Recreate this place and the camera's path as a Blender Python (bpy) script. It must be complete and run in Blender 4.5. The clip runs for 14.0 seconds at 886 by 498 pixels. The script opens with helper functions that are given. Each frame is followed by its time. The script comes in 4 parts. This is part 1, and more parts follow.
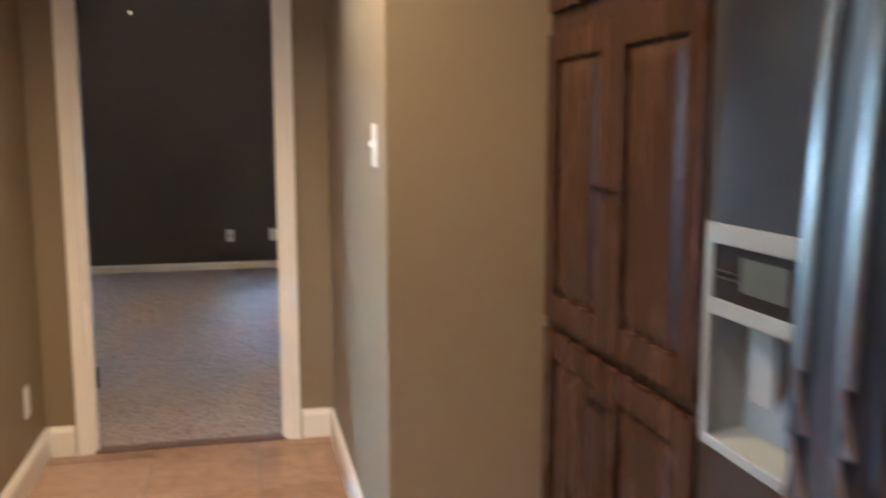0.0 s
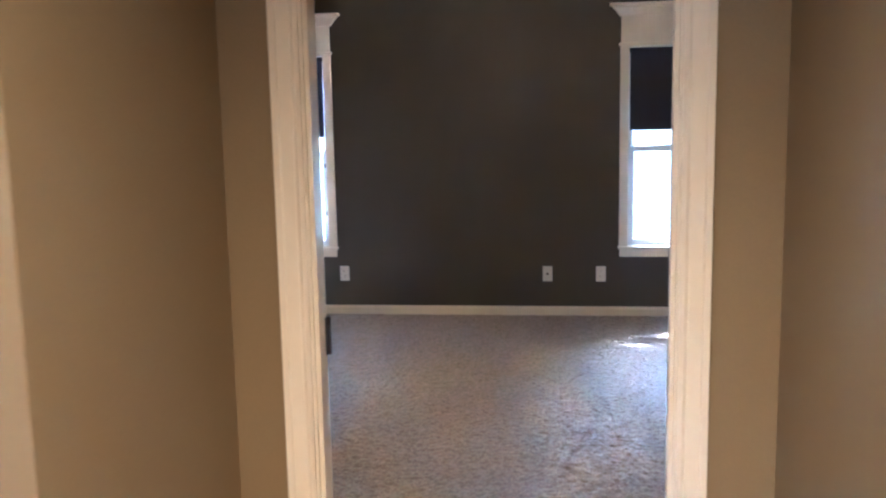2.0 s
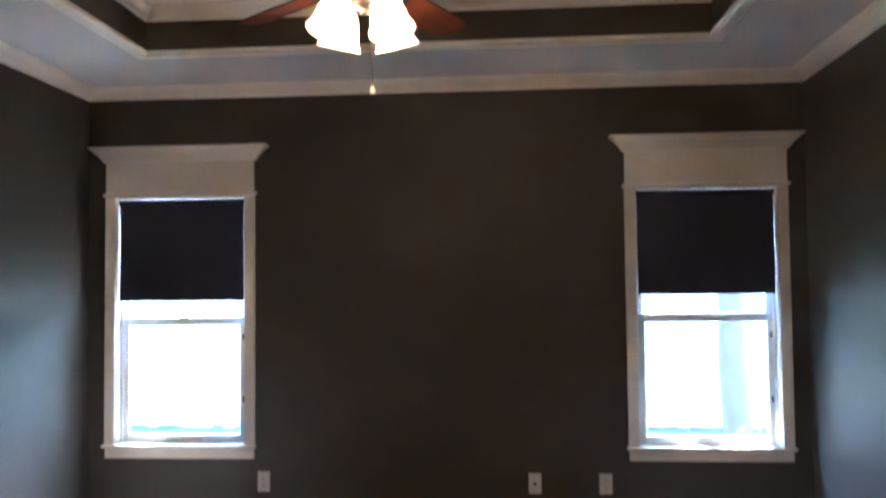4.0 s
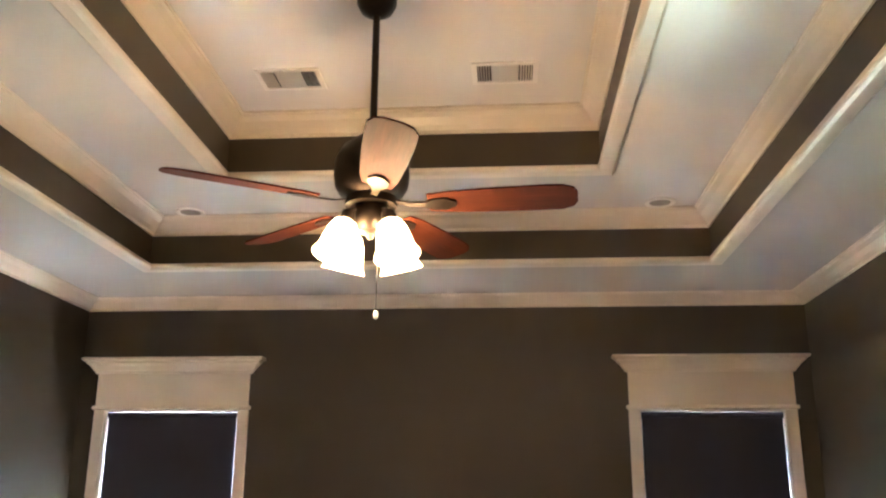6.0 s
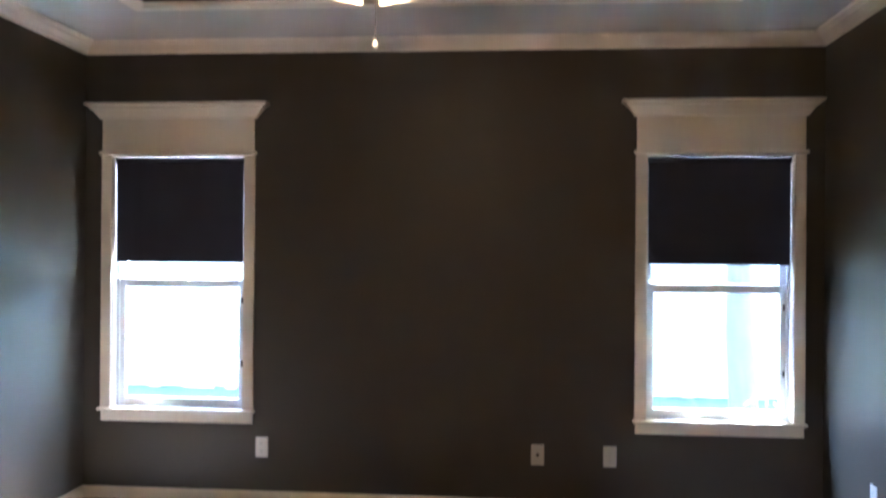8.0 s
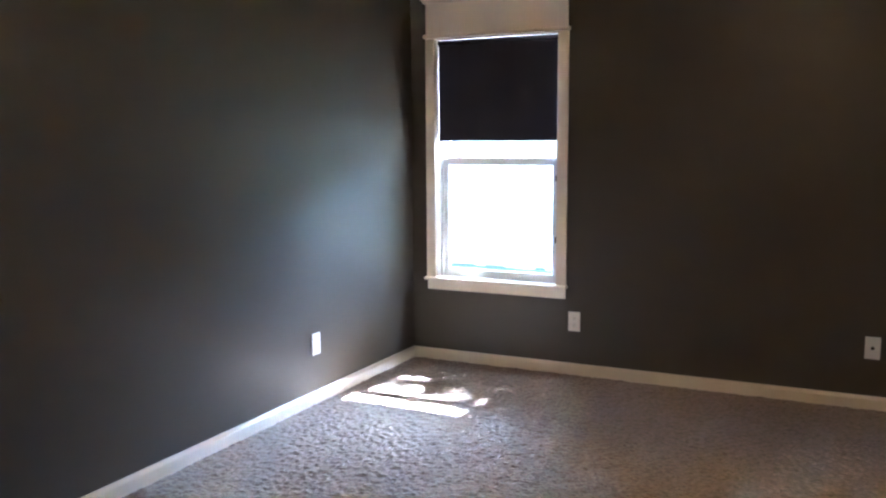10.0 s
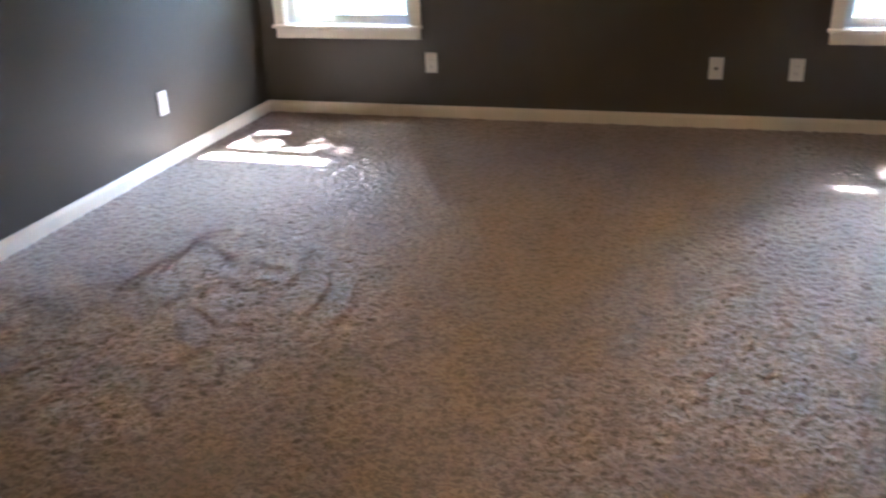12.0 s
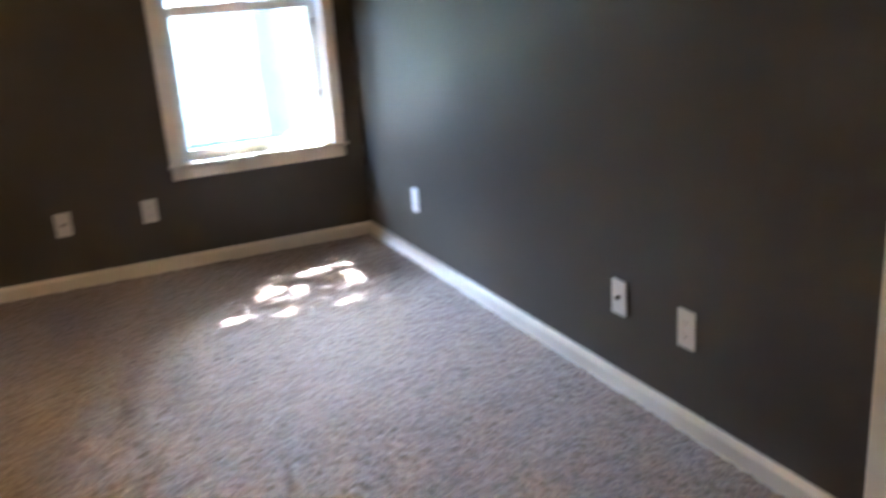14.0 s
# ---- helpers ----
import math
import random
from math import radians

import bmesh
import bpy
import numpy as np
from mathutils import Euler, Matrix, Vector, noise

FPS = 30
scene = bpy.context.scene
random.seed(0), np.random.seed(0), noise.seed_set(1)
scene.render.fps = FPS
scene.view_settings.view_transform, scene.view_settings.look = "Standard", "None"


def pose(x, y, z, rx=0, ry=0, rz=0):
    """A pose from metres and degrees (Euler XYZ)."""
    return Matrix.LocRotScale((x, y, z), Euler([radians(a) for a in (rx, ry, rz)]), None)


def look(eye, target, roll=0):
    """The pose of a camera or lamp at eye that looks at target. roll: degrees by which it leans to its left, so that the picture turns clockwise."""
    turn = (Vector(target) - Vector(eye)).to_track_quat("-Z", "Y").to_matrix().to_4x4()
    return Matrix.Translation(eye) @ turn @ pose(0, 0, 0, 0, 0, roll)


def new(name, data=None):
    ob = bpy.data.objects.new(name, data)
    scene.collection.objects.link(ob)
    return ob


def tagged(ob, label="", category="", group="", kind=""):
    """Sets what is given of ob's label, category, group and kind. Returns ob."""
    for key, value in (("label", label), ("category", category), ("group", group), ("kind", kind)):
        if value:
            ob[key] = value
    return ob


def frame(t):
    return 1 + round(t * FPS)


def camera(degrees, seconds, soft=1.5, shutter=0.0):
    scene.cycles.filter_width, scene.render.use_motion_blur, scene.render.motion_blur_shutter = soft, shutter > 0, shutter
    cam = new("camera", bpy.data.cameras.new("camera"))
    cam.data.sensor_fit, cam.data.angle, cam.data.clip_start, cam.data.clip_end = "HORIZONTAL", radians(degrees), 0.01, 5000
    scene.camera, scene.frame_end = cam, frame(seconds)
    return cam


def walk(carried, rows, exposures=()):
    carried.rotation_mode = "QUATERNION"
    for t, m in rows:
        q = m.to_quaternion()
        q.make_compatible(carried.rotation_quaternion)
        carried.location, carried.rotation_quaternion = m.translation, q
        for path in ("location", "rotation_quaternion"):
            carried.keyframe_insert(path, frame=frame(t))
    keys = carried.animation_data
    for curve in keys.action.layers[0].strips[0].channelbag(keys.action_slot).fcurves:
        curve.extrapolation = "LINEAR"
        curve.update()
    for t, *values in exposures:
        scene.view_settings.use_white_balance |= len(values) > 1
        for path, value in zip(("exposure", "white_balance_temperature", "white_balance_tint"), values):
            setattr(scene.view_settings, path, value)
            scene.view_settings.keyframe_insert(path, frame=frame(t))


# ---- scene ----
cam = camera(54.1, 14.0, soft=2.2, shutter=0.45)
PATH = [
    (0.0, pose(2.817, -8.496, 1.328, 82.30, 0.06, -12.87)),
    (0.3, pose(2.805, -8.255, 1.349, 83.24, 0.38, -7.00)),
    (0.5, pose(2.803, -8.088, 1.341, 83.28, 1.08, -3.80)),
    (1.0, pose(2.774, -7.611, 1.351, 84.06, -0.64, 5.69)),
    (1.5, pose(2.713, -7.113, 1.409, 83.06, -0.86, 6.44)),
    (2.0, pose(2.700, -6.607, 1.466, 82.06, 1.09, 7.07)),
    (2.5, pose(2.664, -6.140, 1.463, 82.69, 0.23, 7.98)),
    (2.8, pose(2.647, -5.876, 1.480, 83.26, 0.62, 6.76)),
    (3.0, pose(2.656, -5.707, 1.472, 83.84, 0.82, 5.42)),
    (3.4, pose(2.593, -5.382, 1.452, 86.28, 0.26, 3.93)),
    (3.5, pose(2.596, -5.315, 1.468, 86.81, 0.11, 4.13)),
    (3.7, pose(2.601, -5.199, 1.454, 88.84, 0.08, 4.59)),
    (4.0, pose(2.556, -5.060, 1.478, 92.50, 0.58, 4.61)),
    (4.2, pose(2.548, -5.040, 1.502, 94.55, 0.30, 4.55)),
    (5.5, pose(2.535, -5.006, 1.542, 106.30, -0.10, 4.30)),
    (6.3, pose(2.530, -4.993, 1.558, 105.55, -0.47, 4.26)),
    (6.5, pose(2.530, -4.993, 1.558, 105.16, -0.47, 4.26)),
    (7.0, pose(2.539, -4.967, 1.533, 102.71, -0.30, 4.38)),
    (7.5, pose(2.538, -4.948, 1.529, 96.50, -0.20, 4.52)),
    (7.8, pose(2.582, -4.928, 1.524, 92.23, -0.32, 5.12)),
    (8.0, pose(2.551, -4.919, 1.489, 90.12, -0.45, 4.97)),
    (8.5, pose(2.547, -4.905, 1.385, 86.75, -0.88, 6.39)),
    (8.7, pose(2.558, -4.899, 1.463, 85.18, -0.55, 9.98)),
    (9.75, pose(2.598, -4.882, 1.423, 83.00, 0.30, 26.00)),
    (10.8, pose(2.639, -4.865, 1.383, 78.16, 1.03, 25.36)),
    (11.0, pose(2.669, -4.852, 1.364, 74.65, 1.83, 24.18)),
    (11.5, pose(2.614, -4.838, 1.362, 68.13, 2.30, 20.81)),
    (12.0, pose(2.598, -4.841, 1.348, 66.65, 2.17, 16.23)),
    (12.5, pose(2.526, -4.854, 1.297, 67.52, 1.77, 5.91)),
    (13.0, pose(2.580, -4.797, 1.315, 67.88, 2.12, -3.83)),
    (13.5, pose(2.586, -4.706, 1.329, 69.43, 3.46, -13.12)),
    (14.0, pose(2.673, -4.448, 1.337, 72.88, 3.89, -25.19)),
]
EXPOSURES = [(t, e, k, 6) for t, e, k in (
    (0.0, 7.05, 4500), (1.0, 7.7, 4450), (1.8, 7.55, 4450), (2.4, 7.35, 4350), (3.0, 6.85, 4350), (3.5, 6.65, 4400), (4.2, 6.8, 4850),
    (6.0, 7.55, 5400), (6.8, 7.6, 5400), (7.8, 7.0, 4950), (8.7, 6.8, 4650), (10.8, 6.9, 5150), (12.5, 6.95, 5250), (14.0, 7.0, 5300))]
walk(cam, PATH, EXPOSURES)

# ---- light ----
world = bpy.data.worlds.new("sky")
scene.world = world
world.use_nodes = True
wn = world.node_tree.nodes
wl = world.node_tree.links
sky = wn.new("ShaderNodeTexSky")
sky.sky_type = "NISHITA"
sky.sun_disc = False
sky.dust_density = 1.6
SUN_DIR = Vector((0.09, 0.74, 1.0)).normalized()
sky.sun_elevation = math.asin(SUN_DIR.z)
sky.sun_rotation = math.atan2(SUN_DIR.x, SUN_DIR.y)
wl.new(sky.outputs[0], wn["Background"].inputs[0])
wn["Background"].inputs[1].default_value = 0.15
sun = new("sun", bpy.data.lights.new("sun", "SUN"))
sun.data.energy, sun.data.angle, sun.data.color = 5.0, radians(0.5), (1.0, 0.95, 0.87)
sun.matrix_world = look(SUN_DIR * 30, (0, 0, 0))


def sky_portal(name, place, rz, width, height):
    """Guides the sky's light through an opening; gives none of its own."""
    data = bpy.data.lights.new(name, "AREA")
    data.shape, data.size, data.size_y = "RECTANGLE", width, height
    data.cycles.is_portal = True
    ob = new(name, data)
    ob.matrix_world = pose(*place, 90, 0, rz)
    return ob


def point_lamp(name, place, radius, watts, colour):
    data = bpy.data.lights.new(name, "POINT")
    data.shadow_soft_size, data.energy, data.color = radius, watts, colour
    ob = new(name, data)
    ob.location = place
    return ob


# ---- materials ----
def material(name, colour, rough=0.5, metal=0.0, var=0.08, scale=3.0, fine=60.0, bump=0.05, spec=0.5,
             coat=0.0, stretch=(1, 1, 1), second=None, per_object=0.0, placed=False):
    """Two scales of variation round a base colour, with fine relief."""
    m = bpy.data.materials.new(name)
    m.use_nodes = True
    n, l = m.node_tree.nodes, m.node_tree.links
    b = n["Principled BSDF"]
    tc = n.new("ShaderNodeTexCoord")
    mp = n.new("ShaderNodeMapping")
    mp.inputs["Scale"].default_value = stretch
    l.new(n.new("ShaderNodeNewGeometry").outputs["Position"] if placed else tc.outputs["Object"], mp.inputs[0])
    big, small = n.new("ShaderNodeTexNoise"), n.new("ShaderNodeTexNoise")
    for t, s, d in ((big, scale, 3), (small, fine, 4)):
        t.inputs["Scale"].default_value = s
        t.inputs["Detail"].default_value = d
        l.new(mp.outputs[0], t.inputs["Vector"])
    mixv = n.new("ShaderNodeMath")
    mixv.operation = "ADD"
    l.new(big.outputs[0], mixv.inputs[0])
    l.new(small.outputs[0], mixv.inputs[1])
    ramp = n.new("ShaderNodeValToRGB")
    lo = [max(0, c * (1 - var)) for c in colour]
    hi = list(second) if second else [min(1, c * (1 + var)) for c in colour]
    ramp.color_ramp.elements[0].position, ramp.color_ramp.elements[1].position = 0.3, 0.7
    ramp.color_ramp.elements[0].color = (*lo, 1)
    ramp.color_ramp.elements[1].color = (*hi, 1)
    half = n.new("ShaderNodeMath")
    half.operation = "MULTIPLY"
    half.inputs[1].default_value = 0.5
    l.new(mixv.outputs[0], half.inputs[0])
    l.new(half.outputs[0], ramp.inputs[0])
    col = ramp.outputs[0]
    if per_object:
        info = n.new("ShaderNodeObjectInfo")
        hsv = n.new("ShaderNodeHueSaturation")
        mr = n.new("ShaderNodeMapRange")
        mr.inputs[3].default_value, mr.inputs[4].default_value = 1 - per_object, 1 + per_object
        l.new(info.outputs["Random"], mr.inputs[0])
        l.new(mr.outputs[0], hsv.inputs["Value"])
        l.new(col, hsv.inputs["Color"])
        col = hsv.outputs[0]
    l.new(col, b.inputs["Base Color"])
    rr = n.new("ShaderNodeMapRange")
    rr.inputs[3].default_value, rr.inputs[4].default_value = max(0.02, rough - 0.08), min(1, rough + 0.08)
    l.new(big.outputs[0], rr.inputs[0])
    l.new(rr.outputs[0], b.inputs["Roughness"])
    b.inputs["Metallic"].default_value = metal
    b.inputs["Specular IOR Level"].default_value = spec
    b.inputs["Coat Weight"].default_value = coat
    b.inputs["Coat Roughness"].default_value = 0.15
    if bump:
        bp = n.new("ShaderNodeBump")
        bp.inputs["Strength"].default_value = bump
        bp.inputs["Distance"].default_value = 0.004
        l.new(small.outputs[0], bp.inputs["Height"])
        l.new(bp.outputs[0], b.inputs["Normal"])
    return m


def glow(name, colour, strength):
    m = bpy.data.materials.new(name)
    m.use_nodes = True
    b = m.node_tree.nodes["Principled BSDF"]
    b.inputs["Base Color"].default_value = (*colour, 1)
    b.inputs["Emission Color"].default_value = (*colour, 1)
    b.inputs["Emission Strength"].default_value = strength
    return m


def frosted(name, colour, strength, clear):
    """Lit glass that lets part of the light through."""
    m = bpy.data.materials.new(name)
    m.use_nodes = True
    n, l = m.node_tree.nodes, m.node_tree.links
    b = n["Principled BSDF"]
    b.inputs["Base Color"].default_value = (0.85, 0.78, 0.66, 1)
    b.inputs["Emission Color"].default_value = (*colour, 1)
    b.inputs["Emission Strength"].default_value = strength
    tr, mix = n.new("ShaderNodeBsdfTransparent"), n.new("ShaderNodeMixShader")
    mix.inputs[0].default_value = clear
    l.new(b.outputs[0], mix.inputs[1])
    l.new(tr.outputs[0], mix.inputs[2])
    l.new(mix.outputs[0], n["Material Output"].inputs[0])
    return m


def clear_glass(name):
    m = bpy.data.materials.new(name)
    m.use_nodes = True
    n, l = m.node_tree.nodes, m.node_tree.links
    n.remove(n["Principled BSDF"])
    tr, gl, mix, fr = (n.new("ShaderNodeBsdfTransparent"), n.new("ShaderNodeBsdfGlossy"),
                       n.new("ShaderNodeMixShader"), n.new("ShaderNodeFresnel"))
    tr.inputs[0].default_value = (0.93, 0.96, 0.95, 1)
    gl.inputs["Roughness"].default_value = 0.02
    l.new(fr.outputs[0], mix.inputs[0])
    l.new(tr.outputs[0], mix.inputs[1])
    l.new(gl.outputs[0], mix.inputs[2])
    l.new(mix.outputs[0], n["Material Output"].inputs[0])
    return m


DARK_PAINT = material("dark taupe wall paint", (0.058, 0.0465, 0.030), 0.5, spec=0.5, var=0.06, scale=1.2, fine=140, bump=0.12)
HALL_PAINT = material("tan wall paint", (0.225, 0.168, 0.092), 0.55, var=0.05, scale=1.0, fine=140, bump=0.12)
PALE_PAINT = material("pale grey green wall paint", (0.46, 0.455, 0.37), 0.55, var=0.04, scale=1.0, fine=140, bump=0.1)
TRIM = material("cream trim enamel", (0.74, 0.68, 0.58), 0.32, var=0.03, scale=2, fine=40, bump=0.03)
WHITE_TRIM = material("white trim enamel", (0.78, 0.76, 0.73), 0.3, var=0.03, scale=2, fine=40, bump=0.03)
CEILING_PAINT = material("white satin ceiling paint", (0.76, 0.74, 0.71), 0.22, var=0.03, scale=1, fine=90, bump=0.04)
VINYL = material("white window vinyl", (0.78, 0.80, 0.82), 0.35, var=0.02, bump=0.0)
PLASTIC = material("white outlet plastic", (0.74, 0.72, 0.68), 0.3, var=0.02, bump=0.0)
SLOT = material("dark slots", (0.03, 0.028, 0.025), 0.6, var=0.1, bump=0.0)
BRONZE = material("oil rubbed bronze", (0.035, 0.026, 0.02), 0.38, metal=0.7, var=0.2, scale=8, bump=0.05)
SHADE_CLOTH = material("navy black shade cloth", (0.026, 0.025, 0.036), 0.85, var=0.12, scale=4, fine=400, bump=0.15)
BLADE_WOOD = material("reddish walnut blade", (0.085, 0.022, 0.009), 0.65, spec=0.08, var=0.3, scale=5, fine=40, stretch=(0.3, 6, 6),
                      bump=0.05, coat=0.0)
CABINET = material("reddish brown stained alder", (0.029, 0.0108, 0.004), 0.26, var=0.7, scale=4, fine=30, spec=0.4,
                   stretch=(7, 7, 0.6), bump=0.08)
CABINET_DARK = material("dark glazed alder", (0.030, 0.012, 0.006), 0.42, var=0.3, scale=3, fine=30, spec=0.25,
                        stretch=(7, 7, 0.6), bump=0.08)
STEEL = material("brushed stainless steel", (0.115, 0.105, 0.10), 0.34, metal=1.0, var=0.04, scale=2, fine=120, bump=0.0)
HANDLE_STEEL = material("polished steel handle", (0.30, 0.30, 0.30), 0.25, metal=1.0, var=0.04, scale=2, bump=0.0)
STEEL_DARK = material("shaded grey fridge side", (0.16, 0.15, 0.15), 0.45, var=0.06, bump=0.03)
BLACK_GLASS = material("black control glass", (0.012, 0.012, 0.014), 0.12, var=0.05, bump=0.0)
DISPLAY = material("grey green display", (0.06, 0.065, 0.055), 0.25, var=0.05, bump=0.0)
RECESS_PLASTIC = material("grey dispenser plastic", (0.20, 0.20, 0.19), 0.35, var=0.04, bump=0.0)
TILE = material("tan ceramic tile", (0.30, 0.19, 0.12), 0.2, var=0.2, scale=4, fine=18, bump=0.03, per_object=0.12, placed=True)
GROUT = material("brown grout", (0.20, 0.14, 0.095), 0.9, var=0.15, scale=20, fine=200, bump=0.3)
THRESHOLD = material("dark wood threshold", (0.09, 0.045, 0.028), 0.5, var=0.25, stretch=(1, 8, 8), bump=0.05)
GLASS = clear_glass("window glass")
LAMP_GLASS = frosted("lit frosted glass", (1.0, 0.56, 0.22), 0.10, 0.6)
LAMP_BULB = frosted("lit fan bulb", (1.0, 0.72, 0.40), 1.0, 0.8)
BULB = glow("lit bulb", (1.0, 0.78, 0.48), 1.0)
LENS = material("unlit recessed lens", (0.22, 0.20, 0.18), 0.3, var=0.05, bump=0.0)
LAWN = material("shaded green lawn", (0.042, 0.048, 0.024), 0.9, var=0.35, scale=2, fine=40, bump=0.4)
FENCE_WOOD = material("weathered fence boards", (0.22, 0.175, 0.13), 0.8, var=0.25, scale=3, fine=30, stretch=(6, 6, 0.6),
                      bump=0.2, per_object=0.12)
BARK = material("brown bark", (0.06, 0.045, 0.033), 0.9, var=0.4, scale=6, fine=30, stretch=(4, 4, 0.8), bump=0.8)
SHRUB_LEAF = material("yellow green leaf", (0.22, 0.22, 0.05), 0.5, var=0.3, scale=8, fine=20, bump=0.0)
LEAF = material("green leaf", (0.05, 0.085, 0.022), 0.55, var=0.4, scale=2, fine=10, bump=0.0)


def carpet_material():
    """Cut pile: tufts about a centimetre across, with the shade in their gaps put into the colour."""
    m = material("taupe cut pile carpet", (0.275, 0.212, 0.183), 0.95, var=0.14, scale=9, fine=160, bump=0.12, spec=0.12)
    n, l = m.node_tree.nodes, m.node_tree.links
    b = n["Principled BSDF"]
    tc = n.new("ShaderNodeTexCoord")
    mp = n.new("ShaderNodeMapping")
    mp.inputs["Scale"].default_value = (0.75, 1.0, 1.0)
    l.new(tc.outputs["Object"], mp.inputs[0])
    tuft = n.new("ShaderNodeTexNoise")
    tuft.inputs["Scale"].default_value, tuft.inputs["Detail"].default_value = 75, 2.0
    tuft.inputs["Distortion"].default_value = 0.9
    l.new(mp.outputs[0], tuft.inputs["Vector"])
    # darker value between tufts: pile shade painted into the base colour
    mr = n.new("ShaderNodeMapRange")
    mr.inputs[1].default_value, mr.inputs[2].default_value = 0.36, 0.61
    mr.inputs[3].default_value, mr.inputs[4].default_value = 0.54, 1.10
    l.new(tuft.outputs[0], mr.inputs[0])
    hsv = n.new("ShaderNodeHueSaturation")
    l.new(mr.outputs[0], hsv.inputs["Value"])
    old = b.inputs["Base Color"].links[0].from_socket
    l.new(old, hsv.inputs["Color"])
    l.new(hsv.outputs[0], b.inputs["Base Color"])
    b2 = n.new("ShaderNodeBump")
    b2.inputs["Strength"].default_value, b2.inputs["Distance"].default_value = 0.4, 0.008
    l.new(tuft.outputs[0], b2.inputs["Height"])
    l.new(b.inputs["Normal"].links[0].from_socket, b2.inputs["Normal"])
    l.new(b2.outputs[0], b.inputs["Normal"])
    b.inputs["Sheen Weight"].default_value = 0.3
    b.inputs["Sheen Roughness"].default_value = 0.5
    return m


CARPET = carpet_material()


# ---- mesh helpers ----
def box(bm, x0, x1, y0, y1, z0, z1, bevel=0.0):
    vs = [bm.verts.new((x, y, z)) for x in (x0, x1) for y in (y0, y1) for z in (z0, z1)]
    fs = [bm.faces.new([vs[i] for i in q]) for q in
          ((0, 1, 3, 2), (4, 6, 7, 5), (0, 4, 5, 1), (2, 3, 7, 6), (0, 2, 6, 4), (1, 5, 7, 3))]
    if bevel:
        es = {e for f in fs for e in f.edges}
        bmesh.ops.bevel(bm, geom=list(es), offset=bevel, segments=2, affect="EDGES", profile=0.6)
    return bm


def boxes(*specs, bevel=0.0):
    bm = bmesh.new()
    for s in specs:
        box(bm, *s, bevel=bevel)
    return bm


def ring(bm, profile, x0, x1, y0, y1):
    """A moulding round the inside of a rectangle: profile of (distance in from the edge, height), closed."""
    loops = [[bm.verts.new(c) for c in ((x0 + d, y0 + d, z), (x1 - d, y0 + d, z), (x1 - d, y1 - d, z), (x0 + d, y1 - d, z))]
             for d, z in profile]
    k = len(loops)
    for i in range(k):
        a, b = loops[i], loops[(i + 1) % k]
        for j in range(4):
            bm.faces.new((a[j], a[(j + 1) % 4], b[(j + 1) % 4], b[j]))
    return bm


def run(bm, profile, p0, p1, out):
    """A straight moulding from p0 to p1 on the floor plan; profile of (distance out, height)."""
    a, b, o = Vector((*p0, 0)), Vector((*p1, 0)), Vector((*out, 0))
    ends = [[bm.verts.new(p + o * d + Vector((0, 0, z))) for d, z in profile] for p in (a, b)]
    k = len(profile)
    for i in range(k):
        bm.faces.new((ends[0][i], ends[0][(i + 1) % k], ends[1][(i + 1) % k], ends[1][i]))
    bm.faces.new(ends[0])
    bm.faces.new(ends[1][::-1])
    return bm


def lathe(bm, profile, segs=24, m=Matrix()):
    """profile of (radius, height), turned about z."""
    loops = [[bm.verts.new(m @ Vector((r * math.cos(a), r * math.sin(a), z)))
              for a in (2 * math.pi * i / segs for i in range(segs))] for r, z in profile]
    for a, b in zip(loops, loops[1:]):
        for j in range(segs):
            bm.faces.new((a[j], a[(j + 1) % segs], b[(j + 1) % segs], b[j]))
    return bm


def tube(bm, a, b, r, segs=12, r2=None):
    a, b = Vector(a), Vector(b)
    q = (b - a).to_track_quat("Z", "Y").to_matrix().to_4x4()
    m = Matrix.Translation(a) @ q
    h = (b - a).length
    return lathe(bm, [(1e-4, 0), (r, 0), (r2 or r, h), (1e-4, h)], segs, m)


def sweep(pts, r, segs=12):
    """A round bar along points."""
    bm = bmesh.new()
    loops = []
    for k, c in enumerate(pts):
        d = (pts[min(k + 1, len(pts) - 1)] - pts[max(k - 1, 0)]).normalized()
        q = d.to_track_quat("Z", "Y").to_matrix()
        loops.append([bm.verts.new(c + q @ Vector((r * math.cos(a), r * math.sin(a), 0))) for a in (2 * math.pi * i / segs for i in range(segs))])
    for a, b in zip(loops, loops[1:]):
        for j in range(segs):
            bm.faces.new((a[j], a[(j + 1) % segs], b[(j + 1) % segs], b[j]))
    bm.faces.new(loops[0])
    bm.faces.new(loops[-1])
    return bm


def finish(name, bm, mat, smooth=False):
    bmesh.ops.recalc_face_normals(bm, faces=bm.faces)
    me = bpy.data.meshes.new(name)
    bm.to_mesh(me)
    bm.free()
    me.materials.append(mat)
    if smooth:
        me.polygons.foreach_set("use_smooth", [True] * len(me.polygons))
        me.set_sharp_from_angle(angle=radians(40))
    return new(name, me)


def part(name, bm, mat, parent, label="", smooth=False):
    ob = finish(name, bm, mat, smooth)
    ob.parent = parent
    return tagged(ob, label)


def thing(name, label, category, group="", place=(0, 0, 0)):
    ob = new(name)
    ob.location = place
    return tagged(ob, label, category, group)


def structure(name, bm, mat, label, smooth=False):
    return tagged(finish(name, bm, mat, smooth), label, "", "", "structure")


